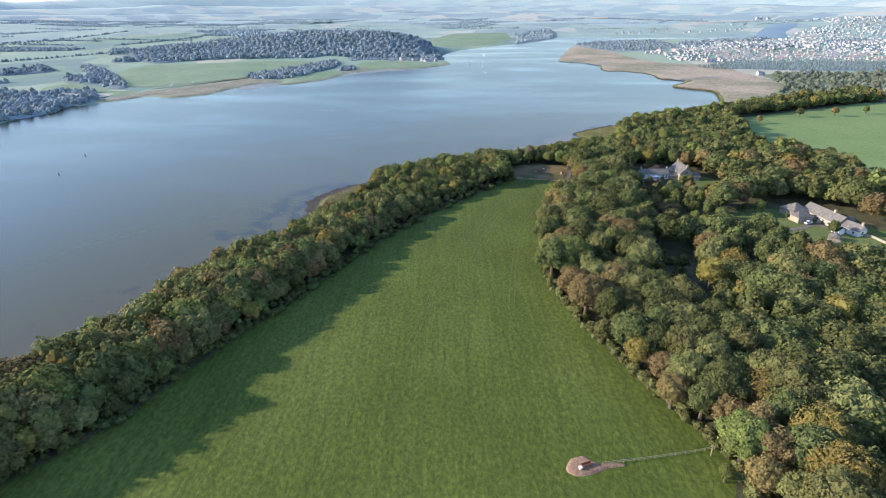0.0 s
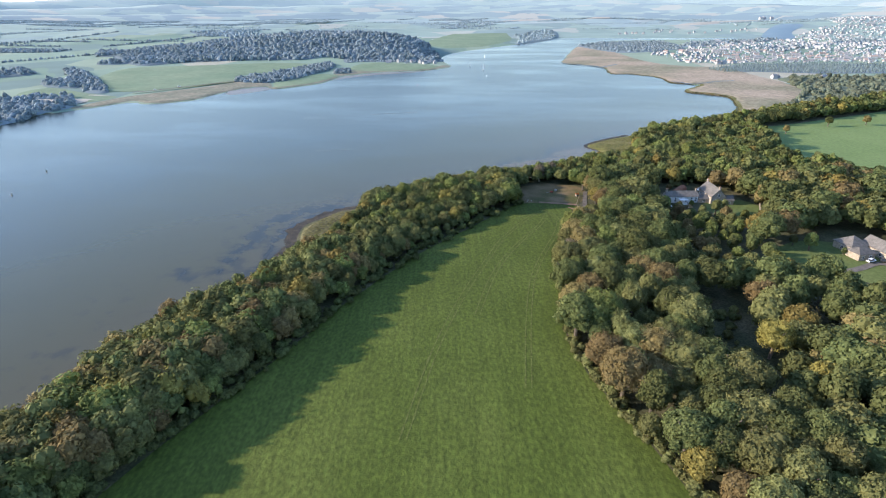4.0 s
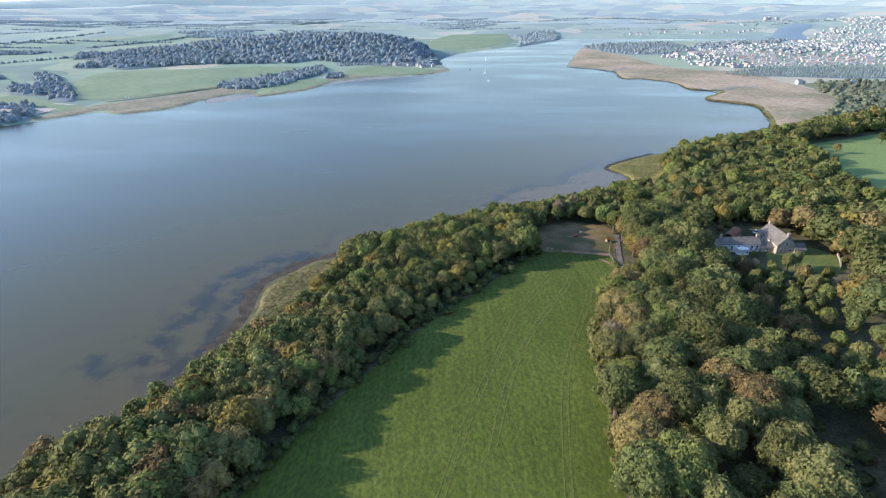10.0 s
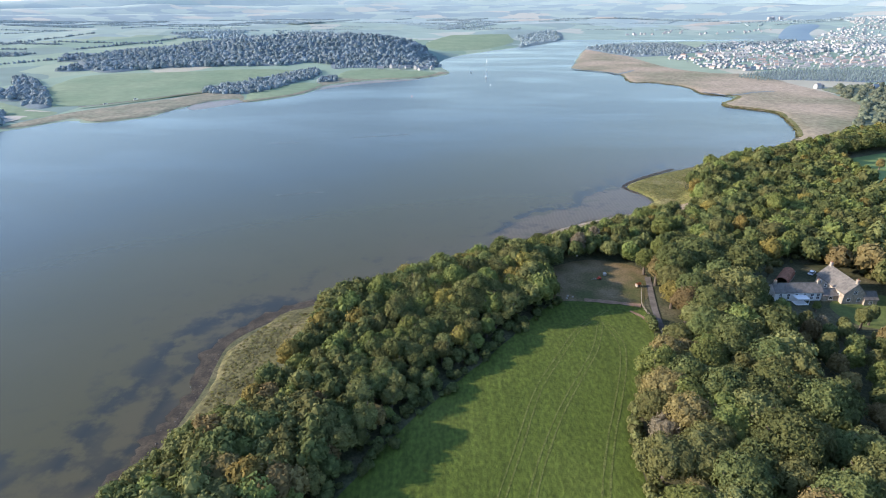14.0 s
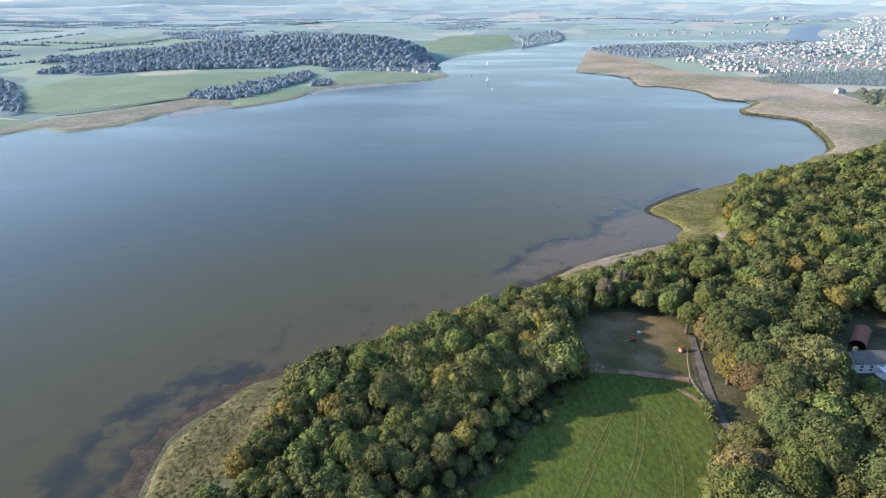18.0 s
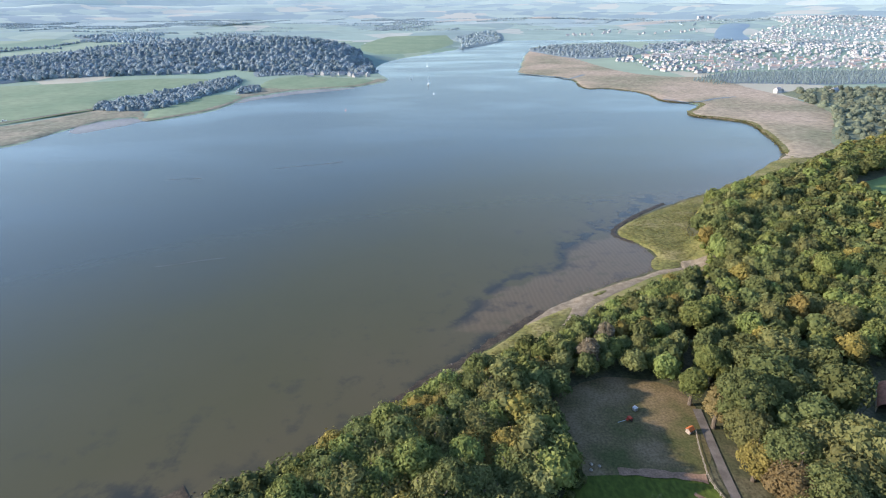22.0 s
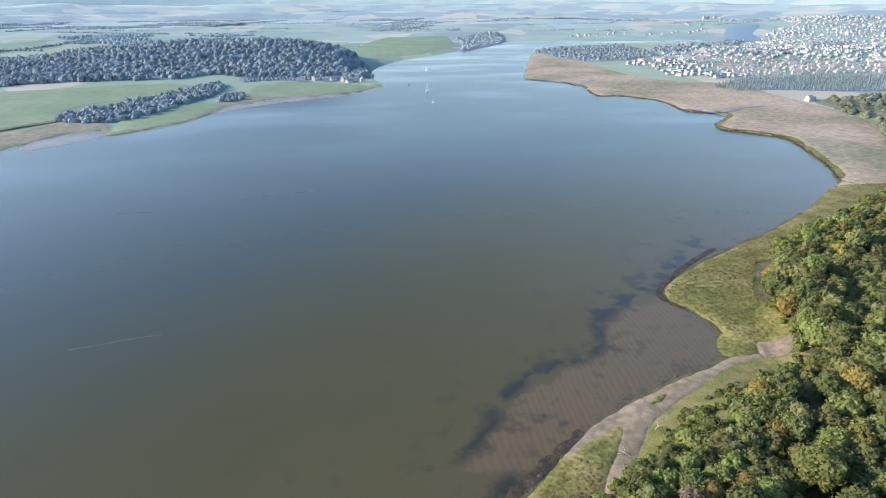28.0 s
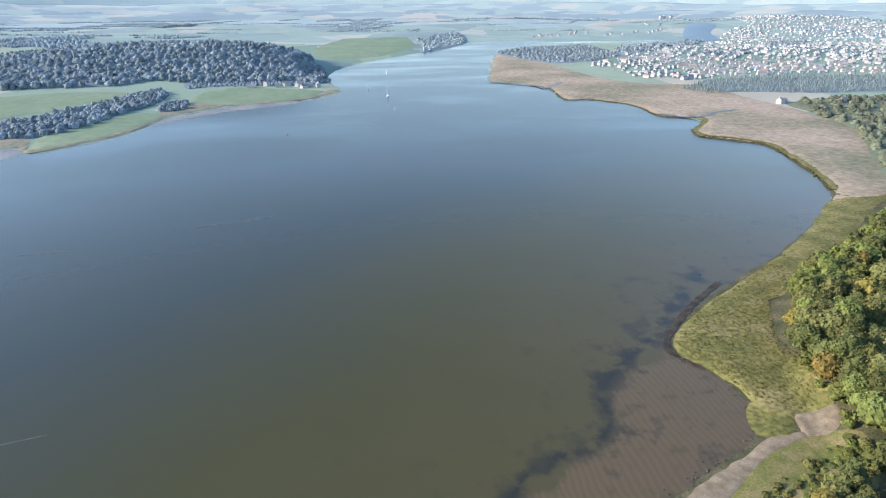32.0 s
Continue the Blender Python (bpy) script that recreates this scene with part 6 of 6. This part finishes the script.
def town_mass(rows):
    vs, fs, base = [[], []], [[], []], [0, 0]
    for x, y, z, c, s, size, long, wide, eaves, ridge in rows:
        a, b = long / 2, wide / 2
        for i, (v, f) in enumerate((
                ([(-a, -b, 0), (a, -b, 0), (a, b, 0), (-a, b, 0), (-a, -b, eaves), (a, -b, eaves), (a, b, eaves), (-a, b, eaves), (-a, 0, ridge), (a, 0, ridge)],
                 [(0, 1, 5), (0, 5, 4), (2, 3, 7), (2, 7, 6), (3, 0, 4), (3, 4, 7), (1, 2, 6), (1, 6, 5), (4, 8, 7), (5, 6, 9)]),
                ([(-a - .4, -b - .4, eaves - .1), (a + .4, -b - .4, eaves - .1), (a + .4, 0, ridge + .2), (-a - .4, 0, ridge + .2), (a + .4, b + .4, eaves - .1), (-a - .4, b + .4, eaves - .1)],
                 [(0, 1, 2), (0, 2, 3), (3, 2, 4), (3, 4, 5)]))):
            v = np.array(v) * size
            vs[i].append(np.column_stack([v[:, 0] * c - v[:, 1] * s + x, v[:, 0] * s + v[:, 1] * c + y, v[:, 2] + z]))
            fs[i].append(np.array(f) + base[i])
            base[i] += len(v)
    base_ob = new("town_houses")
    part("walls", mesh_of("walls", np.concatenate(vs[0]), np.concatenate(fs[0]), TOWN_WALL), None, base_ob)
    part("roofs", mesh_of("roofs", np.concatenate(vs[1]), np.concatenate(fs[1]), PALE_ROOF), None, base_ob)
    tagged(base_ob, "mass of white town houses with grey roofs", "houses", kind="stuff")


town_mass(rest_wall)
far_wood("woodland", TOWN_AREA, 21, HAZED_HEDGE_LEAVES, FAR_LITE, "garden trees between the town houses", 91, (0.4, 0.8), False)
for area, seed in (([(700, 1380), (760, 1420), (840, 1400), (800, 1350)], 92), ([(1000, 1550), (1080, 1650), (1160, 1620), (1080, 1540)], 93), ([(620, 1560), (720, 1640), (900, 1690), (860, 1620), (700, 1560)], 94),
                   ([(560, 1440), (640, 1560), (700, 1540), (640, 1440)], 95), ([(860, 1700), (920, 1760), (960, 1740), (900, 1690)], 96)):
    far_wood("woodland", area, 12, HAZED_LEAVES, FAR_CROWN, "clump of dark park trees in the town", seed, (0.6, 1.0))
for x, y, turn, model in ((477, 873, 15, 1), (484, 880, 100, 0), (-96, 1106, 8, 3), (-78, 1118, 60, 1), (-64, 1108, 95, 1), (-52, 1120, 20, 0), (-38, 1110, 60, 1), (-24, 1117, 15, 0), (-12, 1106, 100, 1), (-30, 1100, 40, 0), (540, 860, 30, 2), (-560, 560, 10, 3), (-590, 610, 80, 0)):
    far_house(x, y, float(height(np.array([[x, y]], float))[0]) + 0.1, turn, model, 0.8, "white house standing apart among trees" if x > 0 else "white cottage on the far shore", "cottages of the far shore" if x < 0 else "")
for k, (x, y, turn) in enumerate(((1640, 3130, 10), (1665, 3150, 95), (1700, 3140, 10))):
    far_house(x, y, float(height(np.array([[x, y]], float))[0]), turn, 1, 2.0, "large white building on the distant rise", "", "hall")
for x, y in ((640, 2000), (700, 2060), (820, 2010), (900, 2080), (980, 2040), (1040, 2100), (560, 2010), (760, 2120)):
    for k in range(3):
        far_house(x + k * 31 + 40 * math.sin(x), y + (k * 37) % 50, float(height(np.array([[x, y]], float))[0]) + 0.3, k * 30, k, 0.8, "white house beyond the river", "houses beyond the river")

# the lake behind the town
sheet("lake", [(950, 1762), (1016, 1752), (1133, 1970), (1290, 2180), (1230, 2240), (1000, 1900)], 30, 3.5, material("lake_water", [(0.14, 0.20, 0.235), (0.16, 0.22, 0.25)], 0.01, rough=0.5, bump=0, spec=0.2), "small blue lake behind the town", "water", wild=0)

# ---- boats and buoys ----


def sailing_boat(x, y, turn, size, label):
    base = new("sailing_boat")
    base.matrix_world = pose(x, y, 0, 0, 0, turn) @ Matrix.Diagonal((size, size, size, 1))
    bm = bmesh.new()
    rows = []
    for px, w, low in ((-4, 1.0, 0.1), (-2, 1.35, -0.3), (0.5, 1.45, -0.4), (2.5, 1.0, -0.25), (4.4, 0.05, 0.3)):
        rows.append([bm.verts.new((px, -w, 0.95)), bm.verts.new((px, -w * 0.7, 0.1)), bm.verts.new((px, 0, low)), bm.verts.new((px, w * 0.7, 0.1)), bm.verts.new((px, w, 0.95))])
    for a, b in zip(rows, rows[1:]):
        for k in range(4):
            bm.faces.new((a[k], b[k], b[k + 1], a[k + 1]))
        bm.faces.new((a[4], b[4], b[0], a[0]))
    bm.faces.new(rows[0])
    bmesh.ops.recalc_face_normals(bm, faces=bm.faces[:])
    part("hull", bm, WHITE_PAINT, base)
    part("cabin", boxes((-1.2, -0.7, 0.95, 1.6, 0.7, 1.4)), WHITE_PAINT, base)
    bm = bmesh.new()
    tube(bm, (0.8, 0, 0.9), (0.8, 0, 11), 0.09, 0.05)
    part("mast", bm, STEEL, base)
    bm = bmesh.new()
    tube(bm, (0.8, 0, 1.9), (-3.2, 0, 1.9), 0.08, 0.06)
    part("boom", bm, STEEL, base)
    bm = bmesh.new()
    a = [bm.verts.new((0.68, s * 0.02, z)) for s in (-1, 1) for z in (2.0, 10.5)]
    b = [bm.verts.new((-3.1, s * 0.02 + 0.25, 2.0)) for s in (-1, 1)]
    bm.faces.new((a[0], a[1], b[0]))
    bm.faces.new((a[2], b[1], a[3]))
    bm.faces.new((a[0], b[0], b[1], a[2]))
    bm.faces.new((a[1], a[3], b[1], b[0]))
    part("sail", bm, WHITE_PAINT, base, "white sail")
    return tagged(base, label, "boat")


sailing_boat(70.5, 1019, 70, 0.95, "white sailing boat on the estuary")
sailing_boat(50.3, 1079, 200, 0.4, "small moored white boat")
sailing_boat(87.7, 1238, 100, 0.6, "small white sailing boat far up the channel")


def buoy(x, y, paint, label):
    base = new("buoy")
    base.matrix_world = pose(x, y, 0) @ Matrix.Diagonal((0.6, 0.6, 0.6, 1))
    bm = bmesh.new()
    tube(bm, (0, 0, -0.4), (0, 0, 0.5), 0.9, 0.9, 12)
    part("float", bm, paint, base)
    bm = bmesh.new()
    tube(bm, (0, 0, 0.5), (0, 0, 2.6), 0.4, 0.12, 8)
    part("tower", bm, paint, base)
    bm = bmesh.new()
    tube(bm, (0, 0, 2.6), (0, 0, 3.1), 0.22, 0.22, 8)
    part("top_mark", bm, paint, base)
    tagged(base, label, "buoy")


buoy(69, 930, WHITE_PAINT, "white channel buoy afloat on calm water")
buoy(-32.7, 831, RED_PAINT, "red channel buoy afloat on calm water")
buoy(-269.6, 413, DARK_PAINT, "dark buoy on the open water")
buoy(-257.4, 362, DARK_PAINT, "dark buoy on the open water")

ribbon("marsh_edge", [(x + 4, y + 1) for x, y in EAST_BANK[:9]], 4.5, 0.62, SALTMARSH, "green fringe of the reed marsh along the water", "marsh", ragged=0.8)
ribbon("creek", [(218, 1112), (244, 1088), (268, 1062), (274, 1040), (310, 1077)], 5, 0.75, HAZED_FLOOR, "dark creek winding into the reed marsh", "creek", ragged=0.8)
ribbon("creek", [(320, 848), (349, 826), (380, 842), (410, 850)], 4, 0.85, HAZED_FLOOR, "dark creek winding into the reed marsh", "creek", ragged=0.9)
for line, wide in (([(-140, 60), (-128.5, 125), (-114, 155), (-102.5, 190), (-93.5, 215), (-80.5, 240), (-74.5, 262), (-71.5, 285), (-73.5, 303), (-67.5, 318.5), (-59, 329), (-47, 337.5)], 6.5),
                   ([(-28, 341), (-9, 352.5), (7, 368.5), (25, 382.5), (45, 399), (58, 409)], 3.5), ([(118, 466), (113.5, 480), (134, 500), (158, 517)], 2.2)):
    ribbon("tide_wrack", line, wide, 0.10, WRACK, "brown weed and mud along the tide line", "mud", ragged=0.9)
FOAM = material("thin_foam", [(0.060, 0.061, 0.060), (0.112, 0.113, 0.112)], 0.5, rough=0.7, fine=(3, 0.4), bump=0)
for line, wide in (([(-98, 466), (-90, 467.3), (-81, 470), (-70, 472)], 0.3), ([(-72, 616.8), (-58, 621), (-42, 624), (-26, 629.6)], 0.8), ([(-137, 598.7), (-126, 600), (-114, 599.3)], 0.8)):
    ribbon("foam_line", line, wide, -0.03, FOAM, "thin broken line of foam on the water", "foam", ragged=1.6)
# tufts of reed along the edge of the marsh, and dead branches on the shore
path = smooth(EAST_BANK[:16], step=2.0, wild=2)
at = np.array([path[r.randrange(len(path))] + (r.uniform(0, 5), r.uniform(-3, 3)) for k in range(600)])
TUFT = [crown_arrays(9100 + k, 1.8, 2.2, -0.4, 2, 40, 0.6) for k in range(3)]
mass("reeds", [(*TUFT[k % 3], x, y, 0.2, r.uniform(0.3, 0.7), r.uniform(0, 6.28), 0.5) for k, (x, y) in enumerate(at)], TUSSOCK_GRASS, "green tufts of reed along the water's edge", "reeds")
for x, y, turn in ((76, 406, 120), (66, 398, 250)):
    base = part("dead_branch", trunk_bmesh(int(x), 3.6, 0.12, 2.0), PALE_BARK, None)
    base.matrix_world = pose(x, y, 1.4, 62, 0, turn)
    tagged(base, "bleached dead branch lying on the shore", "branch")

# stones and wrack along the tide line
STONES = material("wet_stones", [(0.045, 0.04, 0.034), (0.12, 0.10, 0.08)], 0.4, rough=0.6, fine=(3, 0.4), bump=0.05)
path = smooth(NEAR_SHORE[7:27], step=1.0, wild=1.6, seed=1)
at = np.array([path[r.randrange(len(path))] + (r.gauss(0, 1.6), r.gauss(0, 1.6)) for k in range(1600)])
mass("shore_stones", [(ICO_V * np.random.default_rng(k % 40).uniform(0.6, 1.3, (len(ICO_V), 1)), ICO_F, x, y, 0.08, abs(r.gauss(0, 0.12)) + 0.07, r.uniform(0, 6.28), 0.6) for k, (x, y) in enumerate(at)], STONES,
     "dark wet stones and weed along the tide line", "stones")

# tussocks on the salt marsh
TUSSOCK = [crown_arrays(9300 + k, 0.8, 0.75, -0.3, 1, 14, 0.3) for k in range(4)]
for area, seed in (([(-46, 326), (-55, 328), (-62, 318), (-66, 309), (-68, 300), (-66, 288), (-67, 277), (-66, 262), (-60, 266), (-55, 279), (-50, 296), (-46, 311)], 71),
                   ([(116, 479), (135, 496), (156, 508), (177, 520), (205, 537), (177, 504), (164, 496), (150, 474), (146, 455), (138, 443), (128, 443), (122, 452), (121, 464)], 72),
                   ([(-6, 351), (20, 374), (43, 392), (58, 403), (64, 405), (56, 392), (34, 377), (16, 363)], 73)):
    at = scatter(area, 1.35, seed, inset=0.2)
    mass("marsh_tussocks", [(*TUSSOCK[k % 4], x, y, z + 0.25, r.uniform(0.5, 1.2), r.uniform(0, 6.28), r.uniform(0.2, 0.38)) for k, (x, y, z) in enumerate(np.column_stack([at, height(at)]))], TUSSOCK_BROWN if seed == 71 else TUSSOCK_GRASS,
         "low olive tussocks on the salt marsh", "marsh grass")
